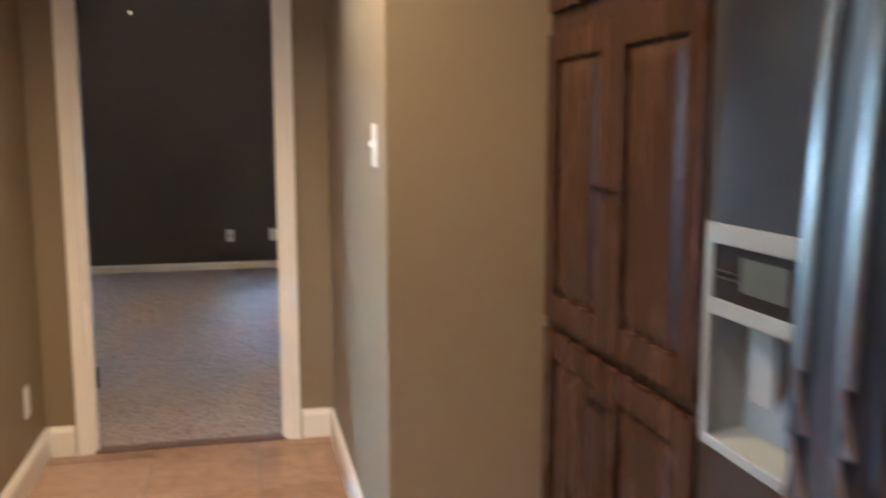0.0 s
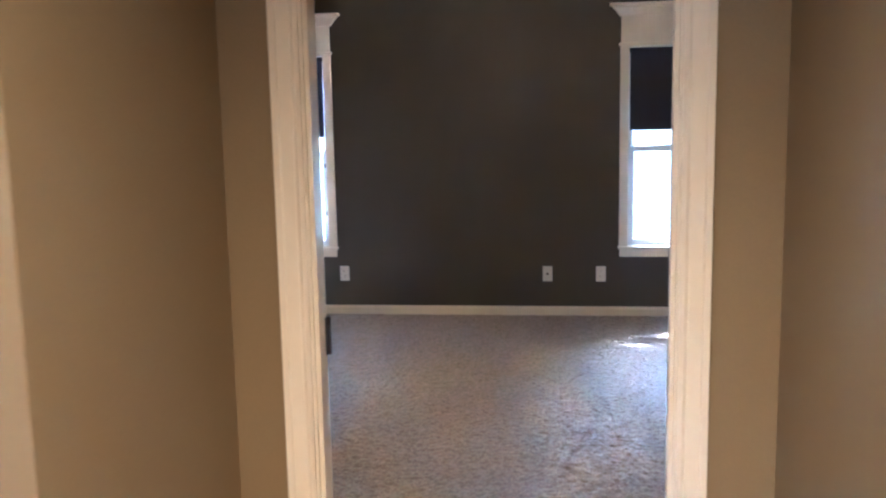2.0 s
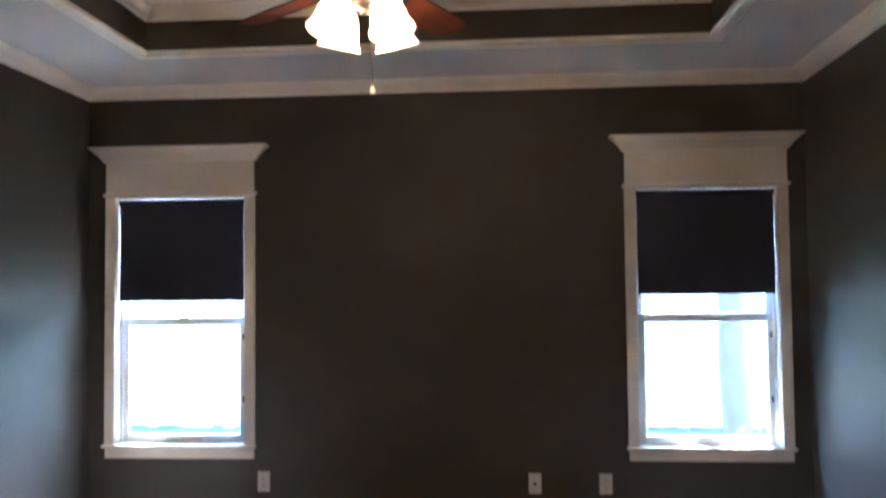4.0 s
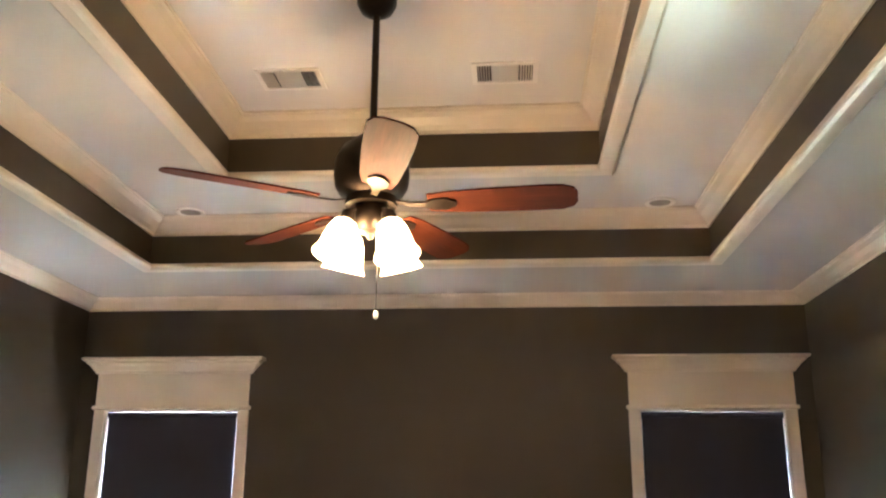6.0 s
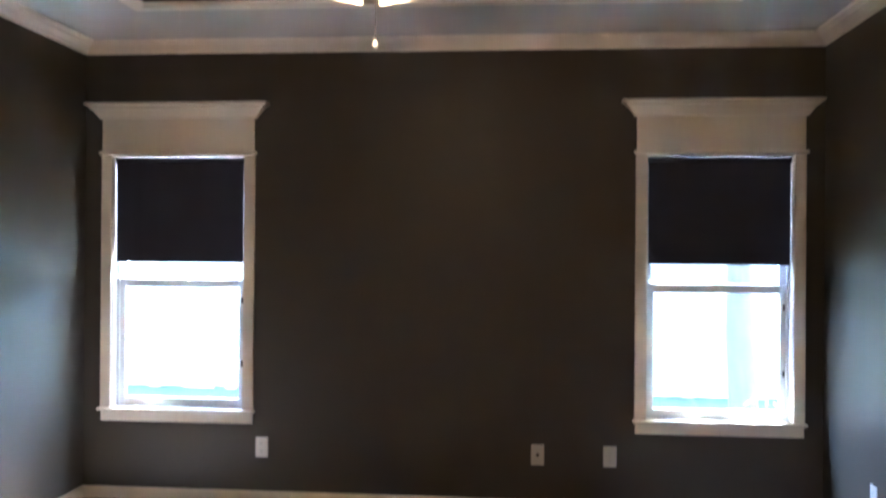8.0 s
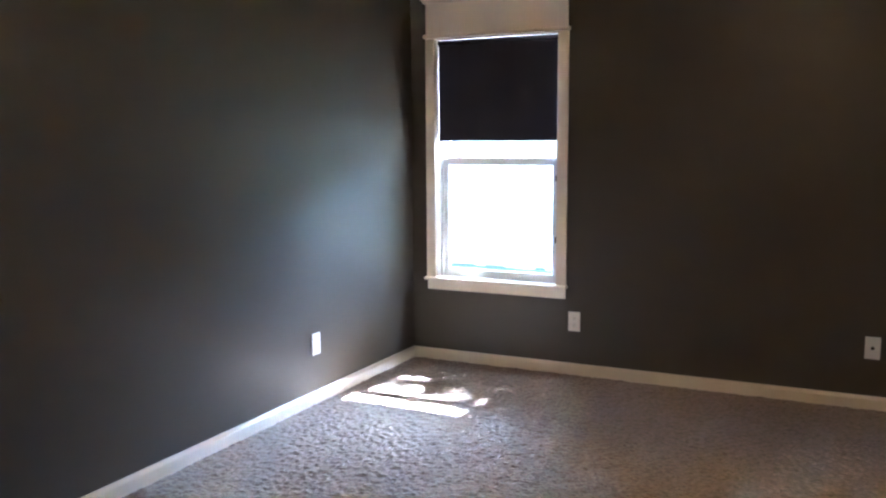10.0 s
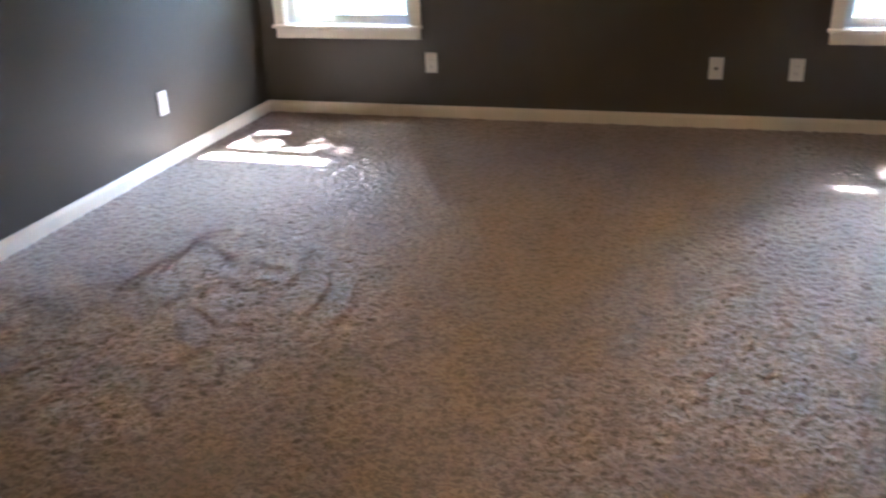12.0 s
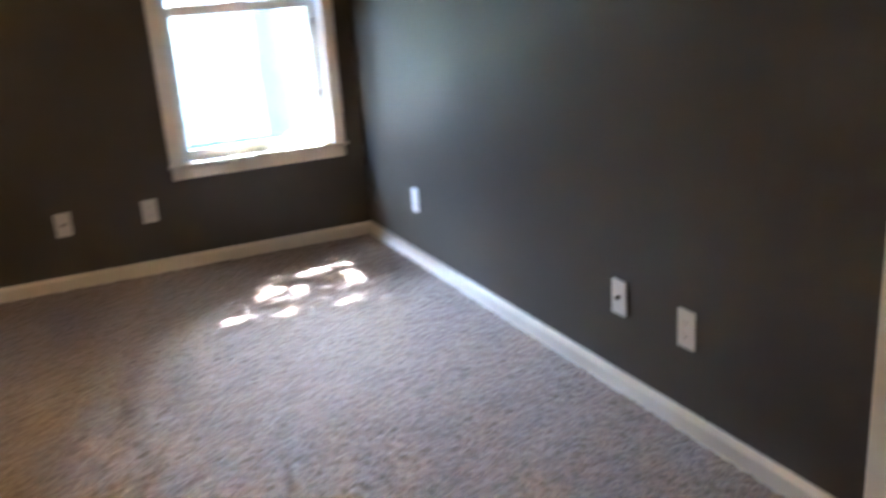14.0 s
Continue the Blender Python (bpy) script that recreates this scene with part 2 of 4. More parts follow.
# ---- the bedroom's shell ----
W = 4.223                  # bedroom's width; its window wall is y = 0
YR, YH = -4.676, -4.78     # door wall: bedroom face, hall face
Z1, Z2, Z3 = 2.695, 2.95, 3.23
TX0, TX1, TY0, TY1 = 0.68, 3.545, -3.92, -0.76
IX0, IX1, IY0, IY1 = 1.268, 2.949, -3.29, -1.384
ROOF = 3.4
WIN = ((0.569, 0.0), (3.66, 0.0))
WO, WZ0, WZ1 = 0.405, 0.54, 2.04     # half width, sill and head of the openings
DX0, DX1, DZ = 2.177, 2.957, 2.05    # bedroom doorway

bm = bmesh.new()
xs = [-0.14, WIN[0][0] - WO, WIN[0][0] + WO, WIN[1][0] - WO, WIN[1][0] + WO, W + 0.14]
for x0, x1 in zip(xs[0::2], xs[1::2]):
    box(bm, x0, x1, 0, 0.15, -0.1, ROOF)
for x0, x1 in zip(xs[1::2], xs[2::2]):
    box(bm, x0, x1, 0, 0.15, -0.1, WZ0)
    box(bm, x0, x1, 0, 0.15, WZ1, ROOF)
structure("wall_window", bm, DARK_PAINT, "dark taupe painted wall with two windows")
structure("wall_left", boxes((-0.14, 0, YR, 0, -0.1, ROOF)), DARK_PAINT, "dark taupe painted side wall")
BD0, BD1, BDZ = -4.05, -3.325, 2.03   # doorway in the right wall
structure("wall_right", boxes((W, W + 0.14, BD1, 0, -0.1, ROOF), (W, W + 0.14, YR, BD0, -0.1, ROOF),
                              (W, W + 0.14, BD0, BD1, BDZ, ROOF)), DARK_PAINT, "dark taupe painted side wall with a doorway")
structure("wall_door", boxes((-0.14, DX0 - 0.02, YR - 0.052, YR, -0.1, ROOF), (DX1 + 0.02, W + 0.14, YR - 0.052, YR, -0.1, ROOF),
                             (DX0 - 0.02, DX1 + 0.02, YR - 0.052, YR, DZ + 0.02, ROOF)), DARK_PAINT,
          "dark taupe painted wall round the doorway")

# ceiling: three steps of the tray
bm = bmesh.new()


def frame_slab(bm, ox0, ox1, oy0, oy1, ix0, ix1, iy0, iy1, z0, z1):
    box(bm, ox0, ix0, oy0, oy1, z0, z1)
    box(bm, ix1, ox1, oy0, oy1, z0, z1)
    box(bm, ix0, ix1, oy0, iy0, z0, z1)
    box(bm, ix0, ix1, iy1, oy1, z0, z1)


frame_slab(bm, 0, W, YR, 0, TX0 - 0.02, TX1 + 0.02, TY0 - 0.02, TY1 + 0.02, Z1, Z1 + 0.03)
frame_slab(bm, TX0 - 0.02, TX1 + 0.02, TY0 - 0.02, TY1 + 0.02, IX0 - 0.02, IX1 + 0.02, IY0 - 0.02, IY1 + 0.02, Z2, Z2 + 0.03)
box(bm, IX0 - 0.02, IX1 + 0.02, IY0 - 0.02, IY1 + 0.02, Z3, Z3 + 0.03)
structure("ceiling", bm, CEILING_PAINT, "white satin double tray ceiling")


def band(z0, z1):
    return [(-0.019, z0), (0.0, z0), (0.0, z1), (-0.019, z1)]


structure("tray_band_1", ring(bmesh.new(), band(Z1 + 0.004, Z2 - 0.002), TX0, TX1, TY0, TY1), DARK_PAINT,
          "dark taupe painted band of the outer tray")
structure("tray_band_2", ring(bmesh.new(), band(Z2 + 0.004, Z3 - 0.002), IX0, IX1, IY0, IY1), DARK_PAINT,
          "dark taupe painted band of the inner tray")
structure("roof_slab", boxes((-3.2, 6.2, -12.2, 0.15, ROOF, ROOF + 0.1)), CEILING_PAINT, "plain slab above the rooms")


def crown(h, d, top):
    """Crown moulding profile as (distance in, height)."""
    return [(0.0, top), (0.0, top - h), (0.10 * d, top - h), (0.14 * d, top - 0.84 * h), (0.34 * d, top - 0.66 * h),
            (0.58 * d, top - 0.36 * h), (0.84 * d, top - 0.20 * h), (0.88 * d, top - 0.10 * h), (d, top - 0.10 * h), (d, top)]


structure("crown_trim_1", ring(bmesh.new(), crown(0.068, 0.09, Z1 - 0.001), 0.001, W - 0.001, YR + 0.001, -0.001), TRIM,
          "cream crown moulding along the walls")
structure("crown_trim_2", ring(bmesh.new(), crown(0.088, 0.085, Z2 - 0.001), TX0 + 0.001, TX1 - 0.001, TY0 + 0.001, TY1 - 0.001),
          TRIM, "cream crown moulding of the outer tray")
structure("crown_trim_3", ring(bmesh.new(), crown(0.10, 0.085, Z3 - 0.001), IX0 + 0.001, IX1 - 0.001, IY0 + 0.001, IY1 - 0.001),
          TRIM, "cream crown moulding of the inner tray")


def lip(z):
    return [(-0.062, z + 0.002), (-0.062, z - 0.008), (-0.052, z - 0.014), (-0.008, z - 0.014), (0.006, z - 0.010),
            (0.012, z - 0.002), (0.012, z + 0.014), (0.0, z + 0.018), (0.0, z + 0.002)]


structure("tray_trim_1", ring(bmesh.new(), lip(Z1), TX0, TX1, TY0, TY1), TRIM, "cream trim board edging the outer tray")
structure("tray_trim_2", ring(bmesh.new(), lip(Z2), IX0, IX1, IY0, IY1), TRIM, "cream trim board edging the inner tray")


def base_profile(h, d):
    return [(0, -0.02), (d, -0.02), (d, h * 0.80), (d * 0.75, h * 0.88), (d * 0.45, h * 0.94), (d * 0.35, h), (0, h)]


bm = bmesh.new()
P = base_profile(0.092, 0.014)
run(bm, P, (0.0, -0.001), (W, -0.001), (0, -1))
run(bm, P, (0.001, YR), (0.001, -0.015), (1, 0))
run(bm, P, (W - 0.001, -0.015), (W - 0.001, BD1 + 0.065), (-1, 0))
run(bm, P, (W - 0.001, BD0 - 0.065), (W - 0.001, YR), (-1, 0))
run(bm, P, (0.015, YR + 0.001), (DX0 - 0.075, YR + 0.001), (0, 1))
run(bm, P, (DX1 + 0.075, YR + 0.001), (W - 0.015, YR + 0.001), (0, 1))
structure("baseboard_1", bm, TRIM, "cream painted baseboard round the bedroom")


def carpet():
    step = 0.0062
    nx, ny = int(W / step), int((0.0 - YR + 0.06) / step)
    gx, gy = np.meshgrid(np.linspace(0, W, nx), np.linspace(YR - 0.06, 0, ny), indexing="ij")
    rng = np.random.default_rng(4)
    fine = rng.random((nx, ny))
    mid = rng.random((nx, ny))
    mid = (mid + np.roll(mid, 1, 0) + np.roll(mid, -1, 0)) / 3
    mid = (3 * mid + np.roll(mid, 1, 1) + np.roll(mid, -1, 1)) / 5
    mid = (mid - mid.mean()) / mid.std()
    # clumps of tufts about two centimetres across, over single tufts
    clump = rng.random((nx, ny))
    for _ in range(2):
        clump = (2 * clump + np.roll(clump, 1, 0) + np.roll(clump, -1, 0)) / 4
        clump = (2 * clump + np.roll(clump, 1, 1) + np.roll(clump, -1, 1)) / 4
    clump = np.clip((clump - clump.mean()) / clump.std(), -2.2, 2.2)
    z = 0.0007 * (fine - 0.5) + 0.0004 * mid + 0.0016 * clump
    rise = 0.008 + 0.014 * np.clip((gy - (YR - 0.06)) / 0.16, 0, 1)      # pressed down at the threshold
    jx, jy = (rng.random((nx, ny)) - 0.5) * step * 0.4, (rng.random((nx, ny)) - 0.5) * step * 0.4
    co = np.stack([gx + jx, gy + jy, z + rise], -1).reshape(-1, 3)
    co[:, 0] = np.clip(co[:, 0], 0, W)
    idx = np.arange(nx * ny).reshape(nx, ny)
    quads = np.stack([idx[:-1, :-1], idx[1:, :-1], idx[1:, 1:], idx[:-1, 1:]], -1).reshape(-1, 4)
    me = bpy.data.meshes.new("floor")
    me.vertices.add(len(co))
    me.vertices.foreach_set("co", co.ravel())
    me.loops.add(quads.size)
    me.loops.foreach_set("vertex_index", quads.ravel().astype(np.int32))
    me.polygons.add(len(quads))
    me.polygons.foreach_set("loop_start", np.arange(0, quads.size, 4, dtype=np.int32))
    me.polygons.foreach_set("use_smooth", np.ones(len(quads), dtype=bool))
    me.update(calc_edges=True)
    me.materials.append(CARPET)
    return tagged(new("floor", me), "taupe cut pile carpet with a loose tufted texture", "", "", "structure")


carpet()
structure("subfloor", boxes((-3.2, 6.2, -12.2, 0.15, -0.12, -0.045)), GROUT, "plain slab under the floors")


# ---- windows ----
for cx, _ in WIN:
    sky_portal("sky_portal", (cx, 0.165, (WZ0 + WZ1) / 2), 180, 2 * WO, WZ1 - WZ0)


def window(name, cx, label):
    root = tagged(new(name), label, "", "", "structure")
    root.location = (cx, 0, 0)
    o = WO
    jamb = boxes((-o, -o + 0.012, -0.002, 0.148, WZ0, WZ1), (o - 0.012, o, -0.002, 0.148, WZ0, WZ1),
                 (-o + 0.012, o - 0.012, -0.002, 0.148, WZ1 - 0.012, WZ1), (-o + 0.012, o - 0.012, 0.035, 0.148, WZ0, WZ0 + 0.014))
    part("jamb", jamb, WHITE_TRIM, root)
    for s in (-1, 1):
        a, b = sorted((s * (o - 0.008), s * (o + 0.055)))
        part("side_casing", boxes((a, b, -0.019, -0.001, WZ0 + 0.004, 2.035), bevel=0.003), TRIM, root)
    part("neck_moulding", boxes((-0.471, 0.471, -0.034, -0.001, 2.036, 2.058), bevel=0.005), TRIM, root)
    part("head_board", boxes((-0.455, 0.455, -0.022, -0.001, 2.0585, 2.245), bevel=0.002), TRIM, root)
    # cornice with returned ends
    prof = [(0.022, 2.2455), (0.030, 2.2455), (0.033, 2.258), (0.040, 2.266), (0.050, 2.285), (0.060, 2.296), (0.066, 2.300),
            (0.068, 2.312), (0.078, 2.316), (0.085, 2.322), (0.085, 2.335)]
    bm = bmesh.new()
    loops = []
    for d, z in prof:
        e = 0.433 + d * 1.27
        loops.append([bm.verts.new(c) for c in ((-e, -0.001, z), (-e, -d, z), (e, -d, z), (e, -0.001, z))])
    for a, b in zip(loops, loops[1:]):
        for j in range(4):
            bm.faces.new((a[j], a[(j + 1) % 4], b[(j + 1) % 4], b[j]))
    bm.faces.new(loops[0])
    bm.faces.new(loops[-1])
    part("cornice", bm, TRIM, root)
    part("window_sill", boxes((-0.468, 0.468, -0.045, 0.035, WZ0, WZ0 + 0.018), bevel=0.005), TRIM, root)
    part("apron", boxes((-0.455, 0.455, -0.018, -0.001, 0.478, WZ0 - 0.001), bevel=0.003), TRIM, root)
    i = o - 0.013

    def sash(nm, y, z0, z1, w):
        s = part(nm, boxes((-i, -i + w, y, y + 0.03, z0, z1), (i - w, i, y, y + 0.03, z0, z1), (-i + w, i - w, y, y + 0.03, z0, z0 + w * 1.1),
                           (-i + w, i - w, y, y + 0.03, z1 - w, z1), bevel=0.003), VINYL, root)
        g = part("pane", boxes((-i + w - 0.004, i - w + 0.004, y + 0.012, y + 0.016, z0 + w, z1 - w + 0.004)), GLASS, s)
        g.visible_shadow = False
        return s

    sash("upper_sash", 0.100, 1.27, WZ1 - 0.013, 0.04)
    low = sash("lower_sash", 0.066, WZ0 + 0.016, 1.31, 0.046)
    part("stop_bead", boxes((-i, -i + 0.014, 0.05, 0.065, WZ0 + 0.02, WZ1 - 0.02), (i - 0.014, i, 0.05, 0.065, WZ0 + 0.02, WZ1 - 0.02)),
         VINYL, root)
    part("sash_lock", boxes((-0.035, 0.035, 0.052, 0.066, 1.300, 1.318), bevel=0.003), VINYL, low)
    for z in (0.80, 1.17):
        part("sash_latch", boxes((i - 0.030, i - 0.022, 0.058, 0.066, z, z + 0.035)), SLOT, low, "small dark side latch")
    return root


window("window_1", WIN[0][0], "cream trimmed sash window with a wide cornice")
window("window_2", WIN[1][0], "cream trimmed sash window with a wide cornice near the corner")


def roller_shade(cx, z0, w):
    root = thing("roller_shade", "dark navy roller shade pulled halfway down in the window", "shade", "window shades", (cx, 0, 0))
    bm = bmesh.new()
    n, k = 24, 10
    sheets = []
    for off in (0.0, 0.003):
        sheets.append([[bm.verts.new((-w + 2 * w * i / n, 0.028 + off + 0.0022 * math.sin(i * 1.1 + cx) * (1 - j / k), z0 + (2.015 - z0) * j / k))
                        for i in range(n + 1)] for j in range(k + 1)])
    for rows in sheets:
        for a, b in zip(rows, rows[1:]):
            for i in range(n):
                bm.faces.new((a[i], a[i + 1], b[i + 1], b[i]))
    for j in range(k):
        for i in (0, n):
            bm.faces.new((sheets[0][j][i], sheets[0][j + 1][i], sheets[1][j + 1][i], sheets[1][j][i]))
    for i in range(n):
        for j in (0, k):
            bm.faces.new((sheets[0][j][i], sheets[0][j][i + 1], sheets[1][j][i + 1], sheets[1][j][i]))
    part("cloth", bm, SHADE_CLOTH, root, smooth=True)
    part("hem_bar", boxes((-w, w, 0.026, 0.035, z0 - 0.010, z0 + 0.012), bevel=0.003), SHADE_CLOTH, root)
    part("roller", tube(bmesh.new(), (-w - 0.004, 0.034, 2.008), (w + 0.004, 0.034, 2.008), 0.016), SHADE_CLOTH, root, smooth=True)
    for s in (-1, 1):
        a, b = sorted((s * (w + 0.004), s * (w + 0.010)))
        part("bracket", boxes((a, b, 0.018, 0.046, 1.99, 2.027)), SLOT, root)


roller_shade(WIN[0][0] - 0.004, 1.420, 0.384)
roller_shade(WIN[1][0] + 0.002, 1.432, 0.386)


# ---- bedroom doorway ----
door = tagged(new("door_1"), "cream painted doorway frame with no leaf shut in it", "", "", "structure")
door.location = ((DX0 + DX1) / 2, YH, 0)
hw = (DX1 - DX0) / 2
D = YR - YH
for s in (-1, 1):
    a, b = sorted((s * hw, s * (hw + 0.018)))
    part("jamb", boxes((a, b, -0.004, D + 0.004, -0.03, DZ + 0.018)), TRIM, door)
    a, b = sorted((s * (hw - 0.011), s * hw))
    part("stop", boxes((a, b, 0.006, 0.034, -0.03, DZ), bevel=0.002), TRIM, door)
    for y, o in ((0.0, -1), (D, 1)):
        # stepped casing with a backband and a bead
        e = s * (hw + 0.006)
        c = part("casing", bmesh.new(), TRIM, door)
        bm = bmesh.new()
        prof = [(0.0, 0.0), (0.0, 0.009), (0.008, 0.013), (0.016, 0.010), (0.020, 0.012), (0.044, 0.016), (0.048, 0.020), (0.061, 0.020), (0.061, 0.0)]
        y0 = y + o * 0.005
        lo = [bm.verts.new((e + s * u, y0 + o * v, -0.03)) for u, v in prof]
        hi = [bm.verts.new((e + s * u, y0 + o * v, DZ + 0.006 + u)) for u, v in prof]
        k = len(prof)
        for q in range(k):
            bm.faces.new((lo[q], lo[(q + 1) % k], hi[(q + 1) % k], hi[q]))
        bm.faces.new(lo)
        bm.faces.new(hi)
        bmesh.ops.recalc_face_normals(bm, faces=bm.faces)
        bm.to_mesh(c.data)
        bm.free()
for y, o in ((0.0, -1), (D, 1)):
    a, b = sorted((y + o * 0.005, y + o * 0.024))
    part("head_casing", boxes((-hw - 0.072, hw + 0.072, a, b, DZ + 0.008, DZ + 0.078), bevel=0.003), TRIM, door)
part("head_jamb", boxes((-hw, hw, -0.003, D + 0.003, DZ, DZ + 0.018)), TRIM, door)
bm = boxes((hw - 0.003, hw + 0.001, 0.056, D + 0.003, 1.100, 1.195), bevel=0.0012)
box(bm, hw - 0.002, hw + 0.008, D + 0.0031, D + 0.009, 1.110, 1.185)
part("strike_plate", bm, SLOT, door, "black strike plate")
for z in (0.25, 0.945, 1.8):
    bm = boxes((-hw - 0.001, -hw + 0.0015, D - 0.010, D - 0.001, z, z + 0.09))
    tube(bm, (-hw + 0.004, D + 0.006, z), (-hw + 0.004, D + 0.006, z + 0.09), 0.006, 10)
    part("hinge", bm, BRONZE, door, "dark bronze hinge")
structure("threshold", boxes((DX0, DX1, YH - 0.018, YH + 0.045, -0.03, 0.007), bevel=0.004), THRESHOLD, "dark wood threshold strip")

# doorway in the right wall
door2 = tagged(new("door_2"), "cream painted panel door shut in the side wall", "", "", "structure")
door2.location = (W, (BD0 + BD1) / 2, 0)
h2 = (BD1 - BD0) / 2
for s in (-1, 1):
    a, b = sorted((s * (h2 - 0.004), s * (h2 + 0.064)))
    part("casing", boxes((-0.019, -0.001, a, b, -0.02, BDZ + 0.06), bevel=0.004), TRIM, door2)
part("head_casing", boxes((-0.019, -0.001, -h2 + 0.004, h2 - 0.004, BDZ - 0.004, BDZ + 0.06), bevel=0.004), TRIM, door2)
leaf = part("leaf", boxes((0.02, 0.058, -h2 + 0.003, h2 - 0.003, 0.008, BDZ - 0.003)), TRIM, door2)
for z0, z1 in ((0.22, 0.92), (1.10, 1.88)):
    part("panel", boxes((0.012, 0.0195, -h2 + 0.12, h2 - 0.12, z0, z1), bevel=0.004), TRIM, leaf)
part("knob", lathe(bmesh.new(), [(1e-4, 0), (0.026, 0.001), (0.026, 0.006), (0.011, 0.010), (0.011, 0.03), (0.026, 0.04), (0.028, 0.052), (0.018, 0.062), (1e-4, 0.064)],
                   20, Matrix.Translation((0.0195, h2 - 0.07, 0.95)) @ Matrix.Rotation(radians(-90), 4, "Y")), BRONZE, leaf, "dark bronze knob", True)


# ---- wall plates ----
def wall_plate(kind, place, rz, name="wall_outlet", label="", group="wall outlets"):
    """Plate in the local xz plane, facing local -y."""
    root = thing(name, label, "outlet" if "outlet" in name else "switch" if "switch" in name else "wall plate", group)
    root.matrix_world = pose(*place, 0, 0, rz)
    w, h = 0.0365, 0.0585
    part("cover_plate", boxes((-w, w, -0.0065, -0.0005, -h, h), bevel=0.0025), PLASTIC, root)
    if kind == "duplex":
        for z in (0.020, -0.020):
            face = part("socket", boxes((-0.0165, 0.0165, -0.0085, -0.0066, z - 0.0145, z + 0.0145), bevel=0.0008), PLASTIC, root)
            part("slots", boxes((-0.0075, -0.0055, -0.0090, -0.0086, z - 0.001, z + 0.007), (0.0055, 0.0075, -0.0090, -0.0086, z - 0.001, z + 0.006),
                                (-0.002, 0.002, -0.0090, -0.0086, z - 0.009, z - 0.005)), SLOT, face)
        part("screw", lathe(bmesh.new(), [(1e-4, 0.0), (0.003, 0.0), (0.003, 0.001), (1e-4, 0.0012)], 10,
                            Matrix.Translation((0, -0.0066, 0)) @ Matrix.Rotation(radians(90), 4, "X")), PLASTIC, root)
    elif kind == "jack":
        part("socket", lathe(bmesh.new(), [(0.009, 0), (0.009, 0.004), (0.005, 0.004), (0.005, 0.011), (1e-4, 0.011)], 14,
                             Matrix.Translation((0, -0.0066, 0)) @ Matrix.Rotation(radians(90), 4, "X")), BRONZE, root, "dark round cable socket")
        for z in (0.042, -0.042):
            part("screw", lathe(bmesh.new(), [(1e-4, 0), (0.003, 0), (0.003, 0.001), (1e-4, 0.0012)], 10,
                                Matrix.Translation((0, -0.0066, z)) @ Matrix.Rotation(radians(90), 4, "X")), PLASTIC, root)
    else:
        part("toggle", boxes((-0.005, 0.005, -0.018, -0.0066, -0.004, 0.012), bevel=0.0015), PLASTIC, root)
        part("rocker_bed", boxes((-0.009, 0.009, -0.0078, -0.0066, -0.015, 0.015)), PLASTIC, root)
    return root


OUT = "white duplex outlet on the dark wall above the baseboard"
JACK = "white cable jack plate with a dark round socket"
wall_plate("duplex", (1.079, 0, 0.345), 0, label=OUT)
wall_plate("jack", (2.667, 0, 0.345), 0, "cable_plate", JACK, "wall plates")
wall_plate("duplex", (3.069, 0, 0.345), 0, label=OUT)
wall_plate("duplex", (0, -1.115, 0.345), 90, label=OUT)
wall_plate("duplex", (W, -0.689, 0.345), -90, label=OUT)
wall_plate("jack", (W, -2.318, 0.345), -90, "cable_plate", JACK, "wall plates")
wall_plate("duplex", (W, -2.637, 0.345), -90, label=OUT)


# ---- ceiling fan ----
FX, FY = 2.092, -2.34
fan = thing("ceiling_fan", "bronze ceiling fan with reddish wooden blades and lit glass shades", "ceiling fan", "", (FX, FY, 0))
part("canopy", lathe(bmesh.new(), [(1e-4, Z3 - 0.001), (0.070, Z3 - 0.001), (0.070, Z3 - 0.02), (0.055, Z3 - 0.05), (0.022, Z3 - 0.07), (1e-4, Z3 - 0.07)]), BRONZE, fan, smooth=True)
part("downrod", tube(bmesh.new(), (0, 0, 2.74), (0, 0, Z3 - 0.06), 0.0125), BRONZE, fan, smooth=True)
part("motor_housing", lathe(bmesh.new(), [(1e-4, 2.76), (0.025, 2.755), (0.032, 2.72), (0.055, 2.70), (0.100, 2.665), (0.122, 2.62), (0.125, 2.57), (0.120, 2.53),
                                          (0.105, 2.505), (0.085, 2.492), (0.085, 2.465), (1e-4, 2.465)], 32), BRONZE, fan, smooth=True)
part("switch_housing", lathe(bmesh.new(), [(1e-4, 2.4645), (0.055, 2.4645), (0.064, 2.44), (0.060, 2.40), (0.045, 2.378), (0.015, 2.37), (0.010, 2.355), (1e-4, 2.35)], 24), BRONZE, fan, smooth=True)


def blade_mesh():
    bm = bmesh.new()
    outline = [(0.19, 0.045), (0.26, 0.058), (0.40, 0.066), (0.55, 0.070), (0.62, 0.068), (0.655, 0.052), (0.668, 0.025)]
    loop = outline + [(x, -y) for x, y in reversed(outline)]
    tilt = math.tan(radians(-13))
    top = [bm.verts.new((x, y, 2.474 + y * tilt)) for x, y in loop]
    bot = [bm.verts.new((x, y, 2.468 + y * tilt)) for x, y in loop]
    bm.faces.new(top)
    bm.faces.new(bot[::-1])
    k = len(loop)
    for i in range(k):
        bm.faces.new((top[i], top[(i + 1) % k], bot[(i + 1) % k], bot[i]))
    return bm


